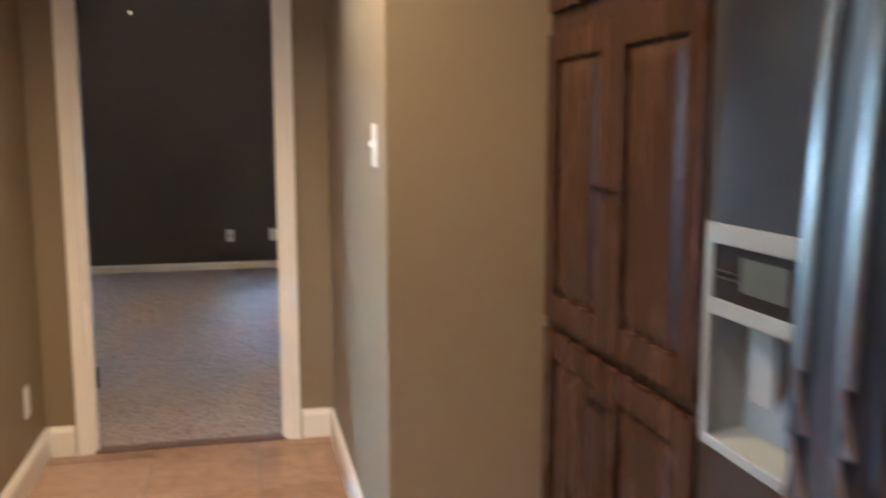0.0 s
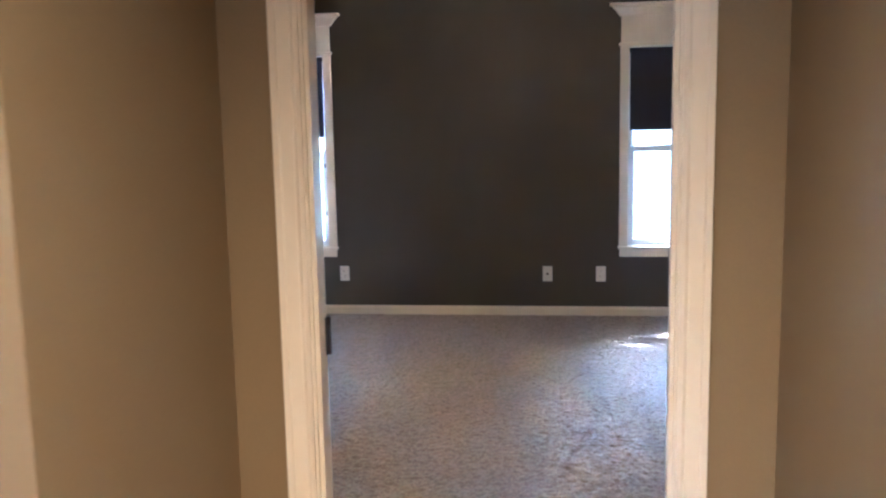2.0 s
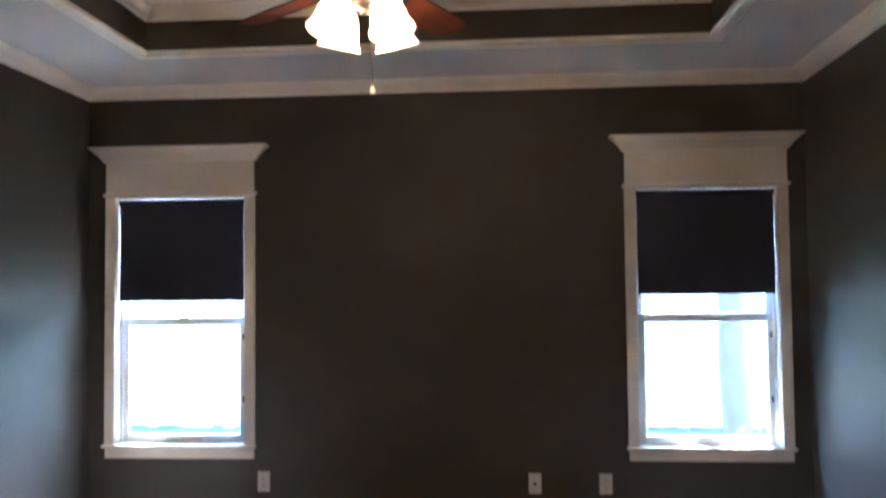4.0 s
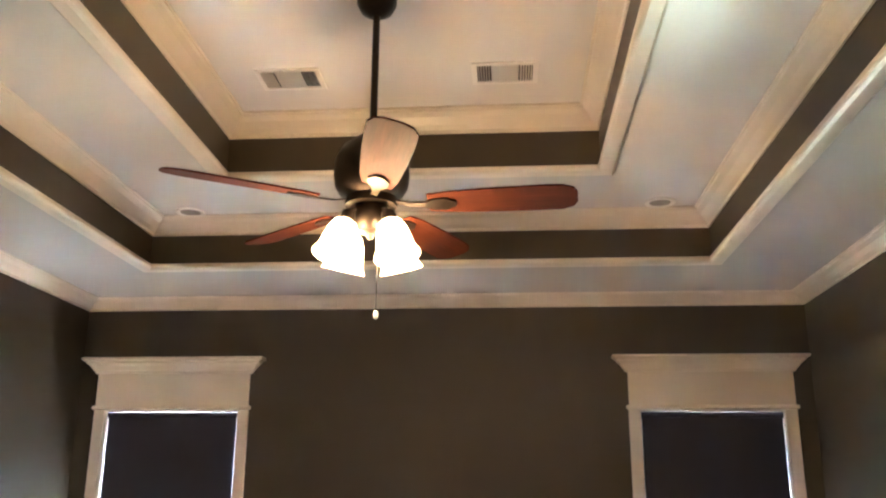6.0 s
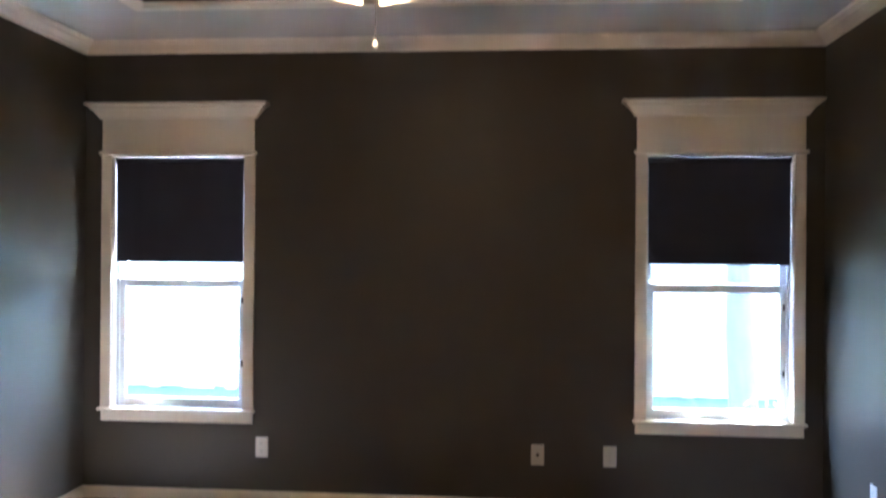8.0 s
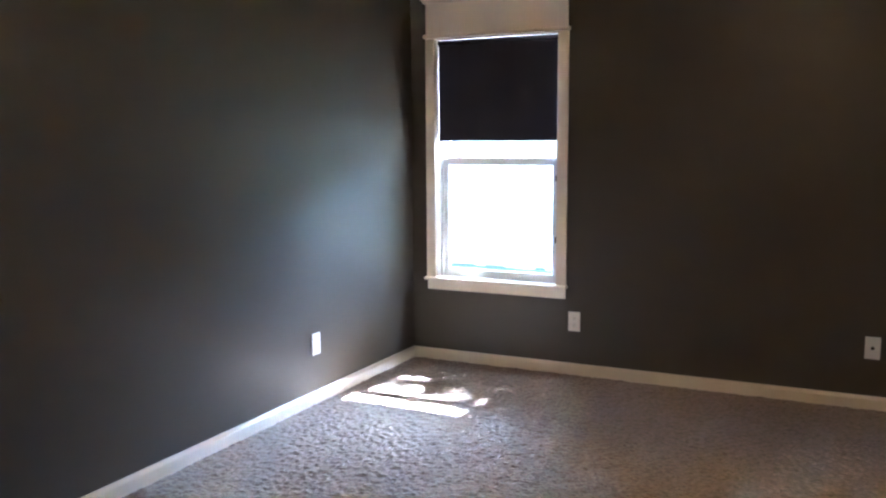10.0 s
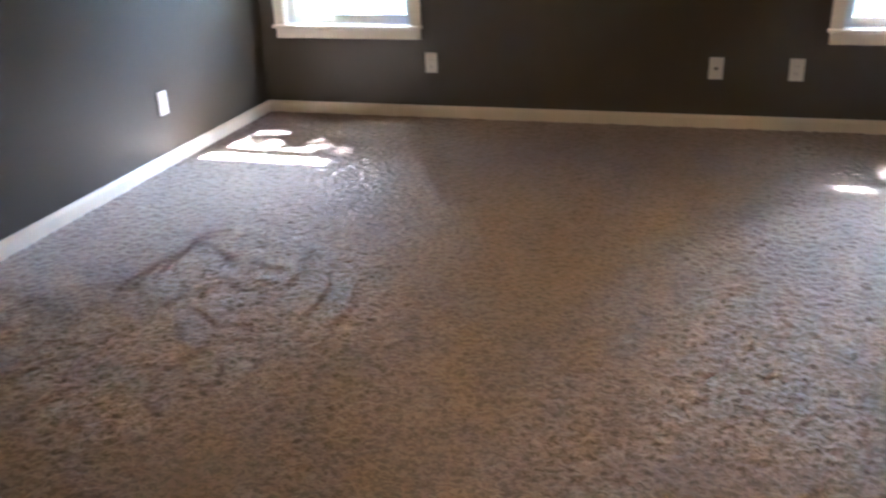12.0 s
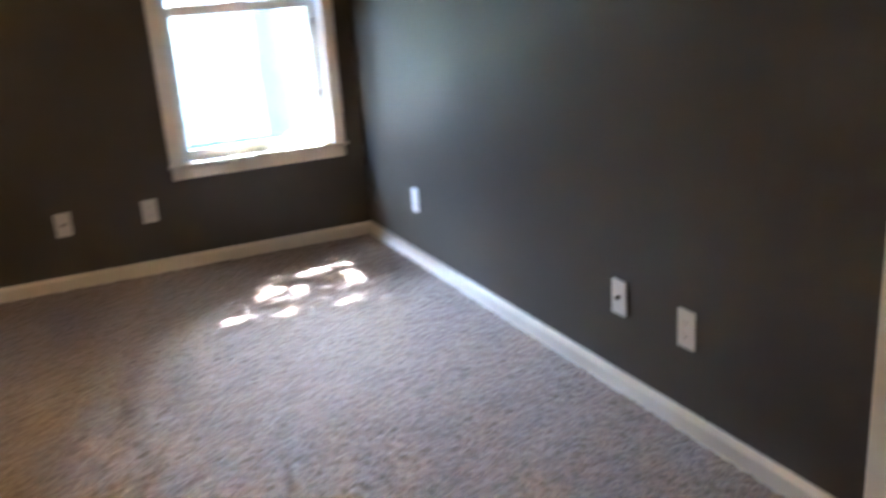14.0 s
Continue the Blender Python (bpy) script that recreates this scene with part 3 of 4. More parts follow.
def iron_mesh():
    bm = bmesh.new()
    tilt = math.tan(radians(-13))
    pts = [(0.075, 0.012, 2.478), (0.13, 0.010, 2.466), (0.18, 0.014, 2.463), (0.21, 0.030, 2.4635), (0.25, 0.032, 2.4635), (0.28, 0.012, 2.4635)]
    rows = []
    for x, y, z in pts:
        rows.append([bm.verts.new(c) for c in ((x, -y, z - y * tilt - 0.0022), (x, y, z + y * tilt - 0.0022), (x, y, z + y * tilt + 0.003), (x, -y, z - y * tilt + 0.003))])
    for a, b in zip(rows, rows[1:]):
        for j in range(4):
            bm.faces.new((a[j], a[(j + 1) % 4], b[(j + 1) % 4], b[j]))
    bm.faces.new(rows[0])
    bm.faces.new(rows[-1])
    return bm


for k in range(5):
    turn = pose(0, 0, 0, 0, 0, -4 + 72 * k)
    bl = part("blade", blade_mesh(), BLADE_WOOD, fan)
    bl.matrix_basis = turn
    part("blade_iron", iron_mesh(), BRONZE, bl)

LAMP_WATTS = 0.125
for k in range(4):
    a = radians(-90 - 42 + 90 * k)
    c = Vector((math.cos(a), math.sin(a), 0))
    pts = [c * (0.05 + 0.040 * q) + Vector((0, 0, 2.430 + 0.012 * math.sin(q * math.pi) - 0.015 * q * q)) for q in (u / 6 for u in range(7))]
    prev = pts[-1]
    bm = sweep(pts, 0.008, 8)
    arm = part("lamp_arm", bm, BRONZE, fan, smooth=True)
    axis = (c * 0.33 + Vector((0, 0, -1))).normalized()
    m = Matrix.Translation(prev) @ axis.to_track_quat("Z", "Y").to_matrix().to_4x4()
    part("lamp_holder", lathe(bmesh.new(), [(1e-4, -0.012), (0.022, -0.010), (0.026, 0.012), (0.024, 0.030), (1e-4, 0.030)], 16, m), BRONZE, arm, smooth=True)
    prof = [(0.024, 0.022), (0.038, 0.034), (0.050, 0.060), (0.056, 0.092), (0.062, 0.126), (0.074, 0.152)]
    prof = prof + [(r - 0.003, z) for r, z in reversed(prof)]
    shade = part("shade", lathe(bmesh.new(), prof, 24, m), LAMP_GLASS, fan, "lit frosted bell glass shade", True)
    part("bulb", lathe(bmesh.new(), [(1e-4, 0.031), (0.012, 0.034), (0.016, 0.050), (0.026, 0.078), (0.026, 0.092), (0.016, 0.108), (1e-4, 0.113)], 14, m), LAMP_BULB, shade, "", True)
    point_lamp("fan_lamp", Vector((FX, FY, 0)) + (m @ Vector((0, 0, 0.085))), 0.02, LAMP_WATTS, (1.0, 0.60, 0.29))
bm = bmesh.new()
tube(bm, (0.03, -0.03, 2.39), (0.03, -0.03, 2.11), 0.0015, 6)
part("pull_chain", bm, BRONZE, fan)
part("pull_knob", lathe(bmesh.new(), [(1e-4, 2.085), (0.006, 2.088), (0.009, 2.098), (0.006, 2.110), (1e-4, 2.114)], 12, Matrix.Translation((0.03, -0.03, 0))), PLASTIC, fan, smooth=True)


# ---- ceiling vents and recessed lamps ----
def ceiling_vent(x, y):
    root = thing("ceiling_vent", "white louvred air register in the tray ceiling", "vent", "ceiling vents", (x, y, Z3))
    a, b = 0.135, 0.092
    part("frame", boxes((-a, a, -b, -b + 0.022, -0.008, -0.0005), (-a, a, b - 0.022, b, -0.008, -0.0005), (-a, -a + 0.022, -b + 0.022, b - 0.022, -0.008, -0.0005),
                        (a - 0.022, a, -b + 0.022, b - 0.022, -0.008, -0.0005), bevel=0.002), PLASTIC, root)
    part("backing", boxes((-a + 0.022, a - 0.022, -b + 0.022, b - 0.022, -0.0015, -0.0006)), SLOT, root)
    for s in (-1, 1):
        for k in range(5):
            x0 = s * (0.062 + 0.0105 * k)
            bm = bmesh.new()
            vs = [bm.verts.new(c) for c in ((x0, -b + 0.022, -0.0016), (x0 + s * 0.006, -b + 0.022, -0.010), (x0 + s * 0.006, b - 0.022, -0.010), (x0, b - 0.022, -0.0016))]
            bm.faces.new(vs)
            bmesh.ops.solidify(bm, geom=list(bm.faces), thickness=0.001)
            part("slat", bm, PLASTIC, root)
    for k in range(9):
        y0 = -b + 0.026 + k * 0.0155
        bm = bmesh.new()
        vs = [bm.verts.new(c) for c in ((-0.055, y0, -0.003), (0.055, y0, -0.003), (0.055, y0 + 0.0165, -0.006), (-0.055, y0 + 0.0165, -0.006))]
        bm.faces.new(vs)
        bmesh.ops.solidify(bm, geom=list(bm.faces), thickness=0.001)
        part("slat", bm, PLASTIC, root)


ceiling_vent(1.645, -1.77)
ceiling_vent(2.535, -1.77)


def recessed_lamp(x, y):
    root = thing("recessed_light", "unlit white recessed downlight in the tray soffit", "light", "recessed lights", (x, y, Z2))
    part("trim_ring", lathe(bmesh.new(), [(0.075, -0.0005), (0.075, -0.005), (0.068, -0.008), (0.055, -0.006), (0.050, -0.0005)], 28), PLASTIC, root, smooth=True)
    part("lens", lathe(bmesh.new(), [(1e-4, -0.002), (0.052, -0.002), (0.052, -0.0006), (1e-4, -0.0006)], 28), LENS, root, smooth=True)


recessed_lamp(3.283, -0.91)
recessed_lamp(0.922, -0.89)


# ---- hall and kitchen ----
HL, HR = 1.99, 3.169
HEND, PIER, CABX = -5.54, -6.31, 3.605
HC = 2.74
structure("hall_wall_end", boxes((-3.0, DX0 - 0.02, YH, YR - 0.0525, -0.1, ROOF), (DX1 + 0.02, 6.0, YH, YR - 0.0525, -0.1, ROOF),
                                 (DX0 - 0.02, DX1 + 0.02, YH, YR - 0.0525, DZ + 0.02, ROOF)), HALL_PAINT, "tan painted wall round the bedroom doorway")
structure("hall_wall_left", boxes((HL - 0.121, HL, HEND, YH, -0.1, ROOF)), HALL_PAINT, "tan painted hall wall with a free end")
structure("alcove_wall", boxes((-3.0, HL - 0.1215, YH - 0.02, YH - 0.0005, -0.1, ROOF)), PALE_PAINT, "pale grey green painted wall beside the hall")
structure("hall_wall_right", boxes((HR, CABX, PIER, YH - 0.0005, -0.1, ROOF)), HALL_PAINT, "tan painted pier between hall and pantry")
structure("kitchen_wall", boxes((4.30, 4.42, -12.0, YH - 0.0005, -0.1, ROOF), (CABX + 0.0005, 4.2995, PIER + 0.02, PIER + 0.1, -0.1, ROOF)), HALL_PAINT,
          "tan painted kitchen wall behind the cabinets")
LW0, LW1 = -2.2, -1.7
structure("back_wall", boxes((-3.0, LW0, -12.1, -12.0, -0.1, ROOF), (LW1, 4.4, -12.1, -12.0, -0.1, ROOF), (LW0, LW1, -12.1, -12.0, -0.1, 0.9),
                             (LW0, LW1, -12.1, -12.0, 1.9, ROOF)), HALL_PAINT, "plain tan wall with a window opening at the back")
SW0, SW1 = -6.2, -5.3
structure("side_wall", boxes((-3.1, -3.0, -12.1, SW0, -0.1, ROOF), (-3.1, -3.0, SW1, YH, -0.1, ROOF), (-3.1, -3.0, SW0, SW1, -0.1, 0.9),
                             (-3.1, -3.0, SW0, SW1, 1.95, ROOF)), HALL_PAINT, "plain tan wall with a window opening at the side")
structure("hall_ceiling", boxes((-3.0, 4.3, -12.0, YH - 0.001, HC, HC + 0.03)), CEILING_PAINT, "plain white ceiling over hall and kitchen")
bm = bmesh.new()
P = base_profile(0.125, 0.016)
run(bm, P, (HL + 0.016, YH - 0.001), (DX0 - 0.075, YH - 0.001), (0, -1))
run(bm, P, (DX1 + 0.075, YH - 0.001), (HR - 0.016, YH - 0.001), (0, -1))
run(bm, P, (HL + 0.001, HEND), (HL + 0.001, YH), (1, 0))
run(bm, P, (HL - 0.121, HEND - 0.001), (HL + 0.016, HEND - 0.001), (0, -1))
run(bm, P, (HR - 0.001, PIER), (HR - 0.001, YH), (-1, 0))
run(bm, P, (HR - 0.016, PIER - 0.001), (CABX - 0.02, PIER - 0.001), (0, -1))
structure("baseboard_2", bm, TRIM, "cream painted baseboard along the hall")
structure("baseboard_3", run(bmesh.new(), base_profile(0.13, 0.016), (-3.0, YH - 0.021), (HL - 0.122, YH - 0.021), (0, -1)), WHITE_TRIM,
          "white painted baseboard on the pale wall")
wall_plate("duplex", (HL, -5.066, 0.322), 90, label="white duplex outlet on the tan hall wall")
wall_plate("toggle", (HR, -6.127, 1.291), -90, "light_switch", "white toggle light switch on the tan hall wall", "switches")


# warm fill for hall and kitchen: ceiling lamps added out of view
def added_can_lamp(x, y, watts, cone=140, blend=0.6):
    root = thing("downlight", "unseen warm ceiling downlight added to light hall and kitchen", "light", "kitchen downlights", (x, y, HC))
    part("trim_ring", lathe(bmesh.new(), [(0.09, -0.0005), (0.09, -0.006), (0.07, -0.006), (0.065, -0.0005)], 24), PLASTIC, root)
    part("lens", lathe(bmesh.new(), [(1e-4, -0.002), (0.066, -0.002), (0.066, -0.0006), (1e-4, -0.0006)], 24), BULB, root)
    data = bpy.data.lights.new("added_downlight_beam", "SPOT")
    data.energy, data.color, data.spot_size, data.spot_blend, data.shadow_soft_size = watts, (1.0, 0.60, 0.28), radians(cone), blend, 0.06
    ob = new("added_downlight_beam", data)
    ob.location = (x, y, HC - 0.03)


added_can_lamp(2.6, -6.5, 2.7, 130, 1.0)
added_can_lamp(2.7, -7.5, 0.8)
added_can_lamp(1.2, -10.2, 4.0)


# ---- pantry cabinet: front in the plane x = CABX, facing -x ----
def framed_door(parent, y0, y1, z0, z1, knob_y, knob_z):
    """A door with a glazed groove and a raised panel; returns its frame."""
    x = CABX - 0.021
    s, r = 0.062, 0.066
    ob = part("cabinet_door", boxes((x, CABX - 0.001, y0, y0 + s, z0, z1), (x, CABX - 0.001, y1 - s, y1, z0, z1), (x, CABX - 0.001, y0 + s, y1 - s, z0, z0 + r),
                                    (x, CABX - 0.001, y0 + s, y1 - s, z1 - r, z1), bevel=0.003), CABINET, parent)
    part("panel_groove", boxes((CABX - 0.009, CABX - 0.002, y0 + s, y1 - s, z0 + r, z1 - r)), CABINET_DARK, ob)
    bm = bmesh.new()
    a, b, c, d = y0 + s + 0.006, y1 - s - 0.006, z0 + r + 0.006, z1 - r - 0.006
    loops = [[bm.verts.new(v) for v in ((xx, a + e, c + e), (xx, b - e, c + e), (xx, b - e, d - e), (xx, a + e, d - e))]
             for xx, e in ((CABX - 0.0095, 0.0), (CABX - 0.012, 0.004), (CABX - 0.020, 0.030), (CABX - 0.021, 0.034))]
    for p, q in zip(loops, loops[1:]):
        for j in range(4):
            bm.faces.new((p[j], p[(j + 1) % 4], q[(j + 1) % 4], q[j]))
    bm.faces.new(loops[-1])
    part("raised_panel", bm, CABINET, ob)
    bm = bmesh.new()
    box(bm, x - 0.024, x - 0.014, knob_y - 0.006, knob_y + 0.006, knob_z - 0.012, knob_z + 0.012, bevel=0.003)
    tube(bm, (x - 0.016, knob_y, knob_z), (x + 0.001, knob_y, knob_z), 0.005, 8)
    part("knob", bm, BRONZE, ob, "small dark bronze knob")
    return ob


PY1, PY0 = PIER - 0.02, -7.15
pantry = thing("pantry_cabinet", "tall reddish brown stained wood pantry cabinet with raised panel doors", "cabinet")
part("body", boxes((CABX, 4.295, PY0, PY1, 0.0, 2.45)), CABINET_DARK, pantry)
part("face_frame", boxes((CABX - 0.004, CABX - 0.0005, PY0, PY0 + 0.035, 0.1, 2.45), (CABX - 0.004, CABX - 0.0005, PY1 - 0.06, PY1, 0.1, 2.45),
                         (CABX - 0.004, CABX - 0.0005, PY0 + 0.035, PY1 - 0.06, 0.815, 0.87), (CABX - 0.004, CABX - 0.0005, PY0 + 0.035, PY1 - 0.06, 1.575, 1.62)), CABINET, pantry)
mid_y = -6.745
for z0, z1, kz in ((0.10, 0.812, 0.72), (0.845, 1.570, 1.20), (1.625, 2.40, 1.72)):
    framed_door(pantry, PY0 + 0.015, mid_y - 0.002, z0, z1, mid_y - 0.030, kz)
    framed_door(pantry, mid_y + 0.002, PY1 - 0.015, z0, z1, mid_y + 0.030, kz)
part("toe_kick", boxes((CABX + 0.05, CABX + 0.06, PY0, PY1, 0.0, 0.0995)), CABINET_DARK, pantry)

# ---- refrigerator ----
FRX = 3.505
FY1, FSPLIT, FY0 = -7.262, -7.665, -8.18
fridge = thing("refrigerator", "side by side stainless steel refrigerator with an ice and water dispenser", "refrigerator")
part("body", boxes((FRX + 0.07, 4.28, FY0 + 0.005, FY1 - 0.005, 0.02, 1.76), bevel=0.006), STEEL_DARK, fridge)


def curved_door(y0, y1, z0, z1, hole=None):
    """A bowed front; hole: an opening (y0, y1, z0, z1)."""
    bm = bmesh.new()
    ys = sorted({y0, y1, *([hole[0], hole[1]] if hole else []), *(y0 + (y1 - y0) * i / 10 for i in range(11))})
    zs = sorted({z0, z1, *([hole[2], hole[3]] if hole else [])})

    def x_at(y):
        u = (y - y0) / (y1 - y0) * 2 - 1
        return FRX + 0.020 * abs(u) ** 4
    grid = {(j, k): bm.verts.new((x_at(y), y, z)) for j, y in enumerate(ys) for k, z in enumerate(zs)}
    for j in range(len(ys) - 1):
        for k in range(len(zs) - 1):
            if hole and hole[0] - 1e-6 <= ys[j] < hole[1] - 1e-6 and hole[2] - 1e-6 <= zs[k] < hole[3] - 1e-6:
                continue
            bm.faces.new((grid[j, k], grid[j + 1, k], grid[j + 1, k + 1], grid[j, k + 1]))
    ret = bmesh.ops.extrude_edge_only(bm, edges=[e for e in bm.edges if e.is_boundary])
    for v in [g for g in ret["geom"] if isinstance(g, bmesh.types.BMVert)]:
        v.co.x = FRX + 0.066
    return bm


HOLE = (-7.545, -7.318, 0.86, 1.175)
fd = part("freezer_door", curved_door(FSPLIT + 0.004, FY1, 0.06, 1.75, HOLE), STEEL, fridge, smooth=True)
rd = part("fresh_food_door", curved_door(FY0, FSPLIT - 0.004, 0.06, 1.75), STEEL, fridge, smooth=True)
for d, y in ((fd, FSPLIT + 0.040), (rd, FSPLIT - 0.040)):
    pts = [Vector((FRX - 0.002 - 0.055 * math.sin(math.pi * u / 16) ** 0.45, y, 0.35 + 1.25 * u / 16)) for u in range(17)]
    bm = sweep(pts, 0.014)
    part("handle", bm, HANDLE_STEEL, d, "long bowed stainless handle", True)
y0, y1, z0, z1 = HOLE
bm = bmesh.new()
mouth = [bm.verts.new((FRX + 0.001, y, z)) for y, z in ((y0, z0), (y1, z0), (y1, z1), (y0, z1))]
back = [bm.verts.new((FRX + 0.058, y, z)) for y, z in ((y0 + 0.01, z0 + 0.012), (y1 - 0.01, z0 + 0.012), (y1 - 0.01, z1 - 0.05), (y0 + 0.01, z1 - 0.05))]
for k in range(4):
    bm.faces.new((mouth[k], mouth[(k + 1) % 4], back[(k + 1) % 4], back[k]))
bm.faces.new(back)
disp = part("dispenser", bm, RECESS_PLASTIC, fridge, "grey dispenser recess")
part("bezel", boxes((FRX - 0.006, FRX + 0.004, y0 - 0.012, y0 + 0.008, z0 - 0.012, z1 + 0.018), (FRX - 0.006, FRX + 0.004, y1 - 0.008, y1 + 0.012, z0 - 0.012, z1 + 0.018),
                    (FRX - 0.006, FRX + 0.004, y0 + 0.008, y1 - 0.008, z1 - 0.012, z1 + 0.018), (FRX - 0.006, FRX + 0.004, y0 + 0.008, y1 - 0.008, z0 - 0.012, z0 + 0.006),
                    (FRX - 0.006, FRX + 0.004, y0 + 0.008, y1 - 0.008, 1.055, 1.080), bevel=0.003), RECESS_PLASTIC, disp)
part("control_panel", boxes((FRX - 0.002, FRX + 0.012, y0 + 0.008, y1 - 0.008, 1.080, z1 - 0.012)), BLACK_GLASS, disp, "black glass control panel")
part("display", boxes((FRX - 0.0035, FRX - 0.0022, y0 + 0.03, y1 - 0.085, 1.100, 1.150)), DISPLAY, disp, "unlit grey green display")
# small silver highlights on the panel, modelled as two bright bars
for k in range(2):
    part("highlight_bar", boxes((FRX - 0.004, FRX - 0.0022, y1 - 0.075 + 0.008 * k, y1 - 0.018 + 0.004 * k, 1.112 + 0.010 * k, 1.116 + 0.010 * k)), HANDLE_STEEL, disp, "bright metal bar standing in for a small highlight")
part("water_lever", boxes((FRX + 0.018, FRX + 0.026, (y0 + y1) / 2 - 0.03, (y0 + y1) / 2 + 0.03, 0.94, 1.05), bevel=0.003), RECESS_PLASTIC, disp)
for y in (FY1 - 0.06, FY0 + 0.06):
    part("foot", tube(bmesh.new(), (3.65, y, 0.0), (3.65, y, 0.0195), 0.02), SLOT, fridge)

# ---- outdoors ----
structure("ground", boxes((-400, 400, -400, 600, -0.55, -0.45)), LAWN, "green lawn behind the house")
fence = tagged(new("fence"), "weathered wooden board fence across the lawn", "fence")
fence.location = (0, 6.8, -0.45)
me_board = None
rng = random.Random(5)
for k in range(116):
    x = -9 + 0.155 * k
    if me_board is None:
        b = part("board", boxes((-0.0762, 0.0762, -0.01, 0.01, 0.02, 2.40)), FENCE_WOOD, fence)
        me_board = b.data
    else:
        b = new("board", me_board)
        b.parent = fence
    b.location = (x, rng.uniform(-0.004, 0.004), rng.uniform(-0.02, 0.02))
for z in (0.35, 1.2, 2.0):
    part("rail", boxes((-9.1, 9.0, 0.013, 0.05, z, z + 0.09)), FENCE_WOOD, fence)


def tree(x, y, height, spread, seed, leaves, label, low=2.2):
    rng = random.Random(seed)
    root = thing("tree", label, "tree", "garden trees", (x, y, -0.45))
    bm = bmesh.new()
    pts = [Vector((0, 0, -0.05))]
    for k in range(1, 8):
        pts.append(Vector((rng.uniform(-0.1, 0.1), rng.uniform(-0.1, 0.1), height * 0.8 * k / 7)))
    for k, (a, b) in enumerate(zip(pts, pts[1:])):
        tube(bm, a, b, 0.16 * (1 - k / 8.5), 10, 0.16 * (1 - (k + 1) / 8.5))
    tips = []
    for k in range(22):
        t = rng.uniform(0.35, 1.0)
        z = height * 0.8 * t
        if z < low:
            continue
        a = rng.uniform(0, 2 * math.pi)
        r = spread * rng.uniform(0.5, 1.0) * (1.15 - 0.6 * t)
        start = Vector((0, 0, z))
        end = Vector((r * math.cos(a), r * math.sin(a), z + rng.uniform(0.2, 1.1)))
        midp = start.lerp(end, 0.5) + Vector((0, 0, 0.25))
        tube(bm, start, midp, 0.05, 6, 0.03)
        tube(bm, midp, end, 0.03, 6, 0.012)
        tips += [start.lerp(midp, 0.8), midp, midp.lerp(end, 0.5), end]
    part("trunk", bm, BARK, root, smooth=True)
    verts, faces = [], []
    for _ in range(leaves):
        c = rng.choice(tips) + Vector((rng.gauss(0, 0.22), rng.gauss(0, 0.22), rng.gauss(0, 0.18)))
        q = Euler((rng.uniform(0, 6.3), rng.uniform(0, 6.3), rng.uniform(0, 6.3))).to_matrix()
        s = rng.uniform(0.06, 0.11)
        i = len(verts)
        for u, v, w in ((-1, 0, 0), (0, -0.45, 0.1), (1, 0, -0.1), (0, 0.45, 0.1)):
            verts.append(c + q @ Vector((u * s, v * s, w * s)))
        faces.append((i, i + 1, i + 2, i + 3))
    me = bpy.data.meshes.new("crown")
    me.from_pydata(verts, [], faces)
    me.materials.append(LEAF)
    crown_ob = new("crown", me)
    crown_ob.parent = root
    return root


# first tree is unseen: its crown is placed to break up the sun patches
tree(2.5, 5.6, 11.0, 3.4, 3, 6500, "leafy garden tree out of view, placed to dapple the sun", 5.6)
tree(4.98, 4.6, 9.5, 2.4, 8, 1600, "leafy garden tree near the fence", 5.2)


def hedge(y, height, depth):
    """A long dense row of evergreens, unseen behind the fence, added to block low sky; its uneven top rises to one
    side.
    """
    rng = random.Random(12)
    verts, faces = [], []
    for k in range(60000):
        x = rng.uniform(-26, 21.5) if k % 4 else rng.uniform(-30, 46)
        tall = x < -4.4 or 8.2 < x < 17.5          # taller trees added at both sides to narrow the sky's light
        top = (10.5 if tall else 5.0 if x < 1.6 else height) * (1 + 0.06 * math.sin(x * 1.9) + 0.05 * math.sin(x * 4.3 + 1))
        t = rng.random()
        c = Vector((x, y + rng.uniform(-0.5, 0.5) * depth, top * (t if k % 3 else 1 - 0.1 * t)))
        q = Euler((rng.uniform(0, 6.3), rng.uniform(0, 6.3), rng.uniform(0, 6.3))).to_matrix()
        s = rng.uniform(0.18, 0.34) * (1.5 if tall else 1)
        i = len(verts)
        for u, v, w in ((-1, 0, 0), (0, -0.7, 0.15), (1, 0, -0.15), (0, 0.7, 0.15)):
            verts.append(c + q @ Vector((u * s, v * s, w * s)))
        faces.append((i, i + 1, i + 2, i + 3))
    me = bpy.data.meshes.new("hedge")
    me.from_pydata(verts, [], faces)
    me.materials.append(LEAF)
    ob = new("hedge", me)
    ob.location = (0, 0, -0.45)
    return tagged(ob, "unseen evergreen hedge with taller trees, added behind the fence to block sky light", "hedge", "", "stuff")


hedge(9.5, 3.7, 1.6)


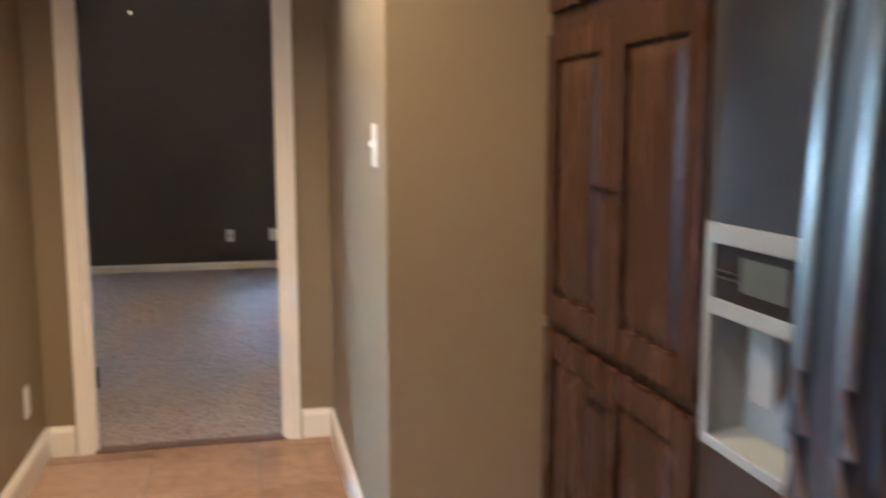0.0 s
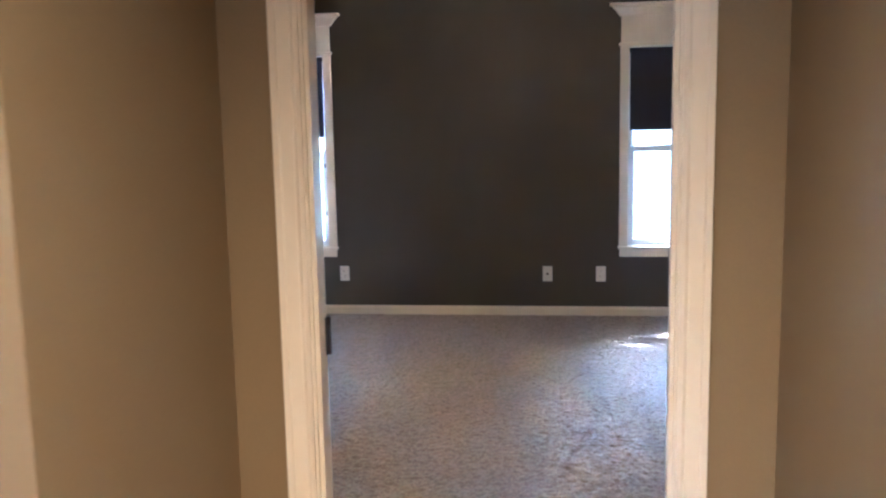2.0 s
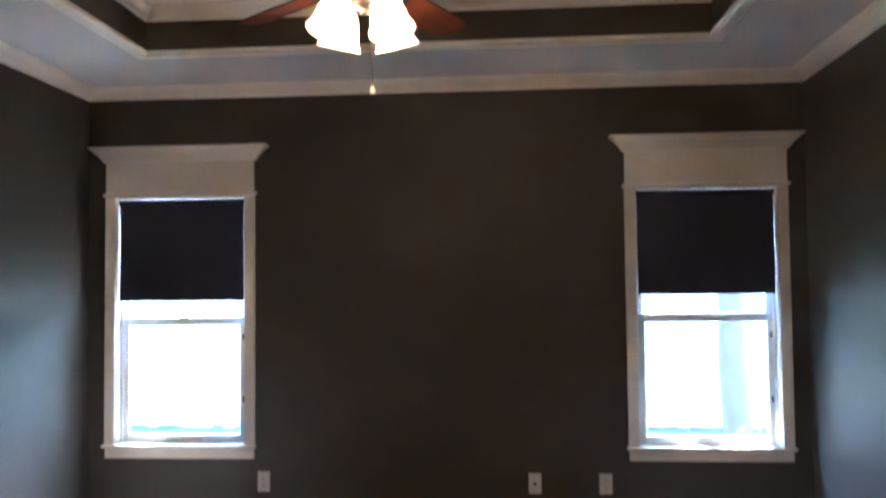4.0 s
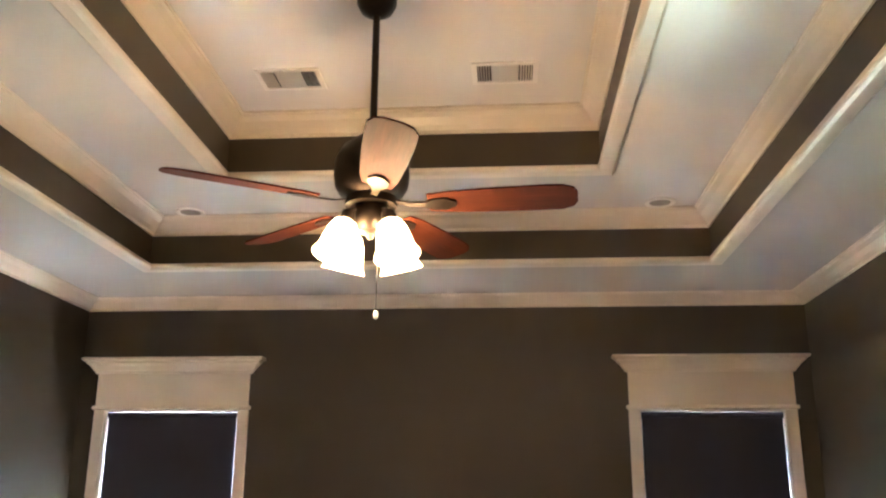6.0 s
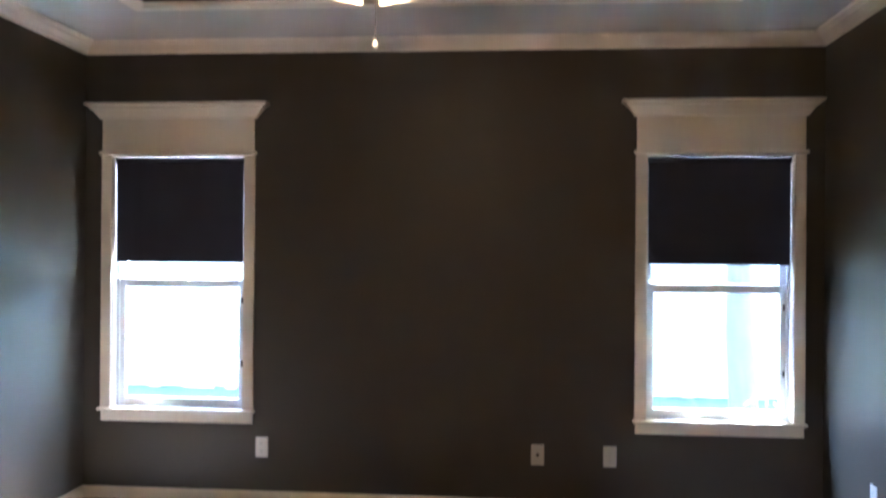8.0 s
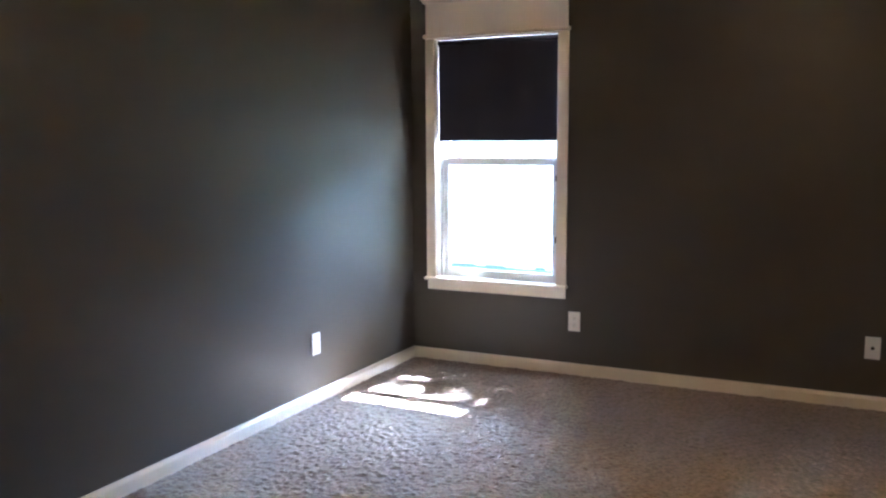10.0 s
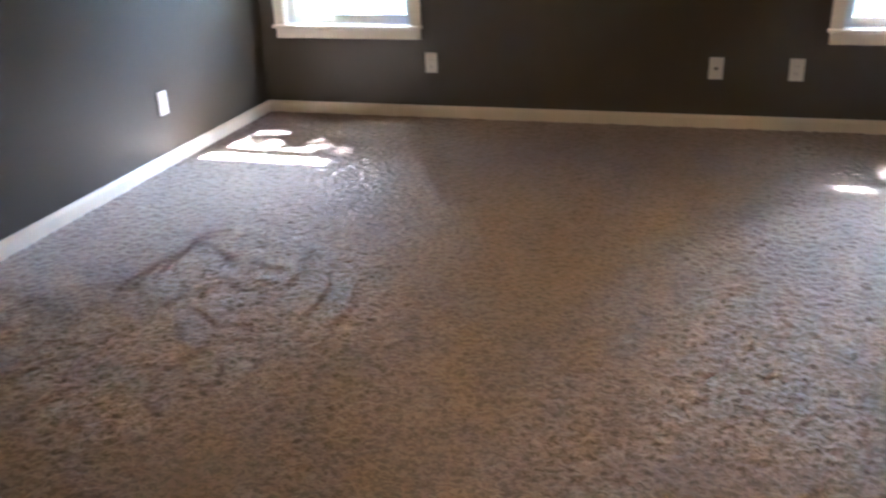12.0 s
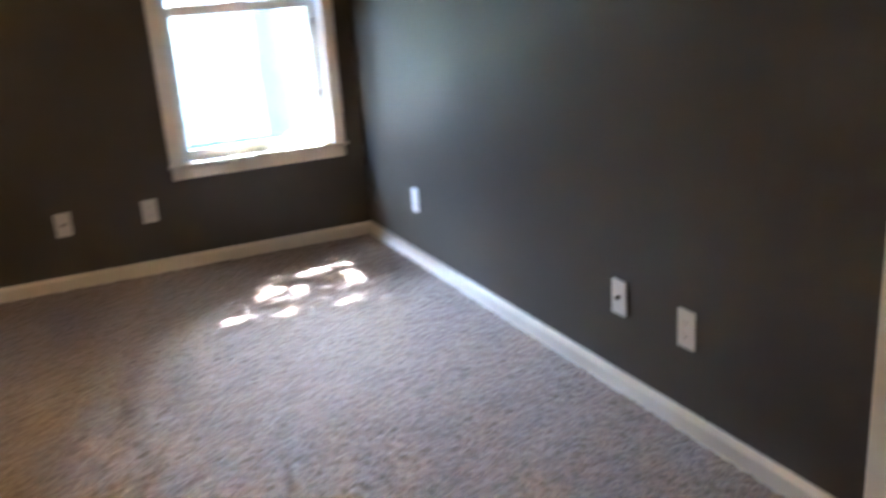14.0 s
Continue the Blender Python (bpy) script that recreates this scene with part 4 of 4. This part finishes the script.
def shrub(x, y, z0, h, r0, seed):
    """A broad bush: stems forking from the ground and many small leaves in uneven clumps."""
    rng = random.Random(seed)
    root = thing("shrub", "yellow green leafy shrub beside the window, enlarged to block sky light", "shrub", "", (x, y, z0))
    bm = bmesh.new()
    clumps = []
    for k in range(34):
        a, t = rng.uniform(0, 6.28), rng.uniform(0.15, 1.0)
        r = r0 * math.sqrt(rng.random()) * (1 - 0.55 * max(0.0, t - 0.5) ** 1.2)
        tip = Vector((r * math.cos(a), r * math.sin(a), h * t))
        if k % 2 == 0:
            mid = tip * 0.55
            tube(bm, (0, 0, -0.02), mid, 0.014, 6, 0.009)
            tube(bm, mid, tip, 0.009, 6, 0.003)
        clumps.append(tip)
    part("stems", bm, BARK, root)
    verts, faces = [], []
    for _ in range(9000):
        c = rng.choice(clumps) + Vector((rng.gauss(0, 0.13), rng.gauss(0, 0.13), rng.gauss(0, 0.12)))
        q = Euler((rng.uniform(0, 6.3), rng.uniform(0, 6.3), rng.uniform(0, 6.3))).to_matrix()
        w = rng.uniform(0.025, 0.045)
        i = len(verts)
        for u, v in ((-1, 0), (0, -0.45), (1, 0), (0, 0.45)):
            verts.append(c + q @ Vector((u * w, v * w, 0)))
        faces.append((i, i + 1, i + 2, i + 3))
    me = bpy.data.meshes.new("foliage")
    me.from_pydata(verts, [], faces)
    me.materials.append(SHRUB_LEAF)
    new("foliage", me).parent = root


# only its leaf edge shows; the unseen bulk is added to block side sky
shrub(5.08, 1.3, -0.45, 2.35, 0.62, 6)

# ---- hall tiles, last ----
hall_floor = structure("hall_floor", boxes((-3.0, 4.3, -12.0, YH - 0.0005, -0.044, -0.006)), GROUT, "tan ceramic tile floor with brown grout")
TS = 0.42
tile_mesh = None
rng = random.Random(2)
for i in range(-2, 7):
    for j in range(0, 17):
        cx, cy = 2.63 + TS * (i - 2.5) - TS * 0.5 + TS, -4.885 - TS * (j + 0.5) + 0.0
        if not (-3 < cx - TS / 2 and cx + TS / 2 < 4.3 and cy - TS / 2 > -12):
            continue
        if tile_mesh is None:
            t = part("tile", boxes((-TS / 2 + 0.003, TS / 2 - 0.003, -TS / 2 + 0.003, TS / 2 - 0.003, -0.008, 0.0), bevel=0.002), TILE, hall_floor)
            tile_mesh = t.data
        else:
            t = new("tile", tile_mesh)
            t.parent = hall_floor
        t.location = (cx, cy, rng.uniform(-0.0006, 0.0006))
cut = None
for i in range(-2, 7):
    cx = 2.63 + TS * (i - 2.5) - TS * 0.5 + TS
    if cx + TS / 2 > 4.3:
        continue
    if cut is None:
        t = part("tile", boxes((-TS / 2 + 0.003, TS / 2 - 0.003, -0.05, 0.05, -0.008, 0.0), bevel=0.002), TILE, hall_floor)
        cut = t.data
    else:
        t = new("tile", cut)
        t.parent = hall_floor
    t.location = (cx, -4.885 + 0.052, 0)
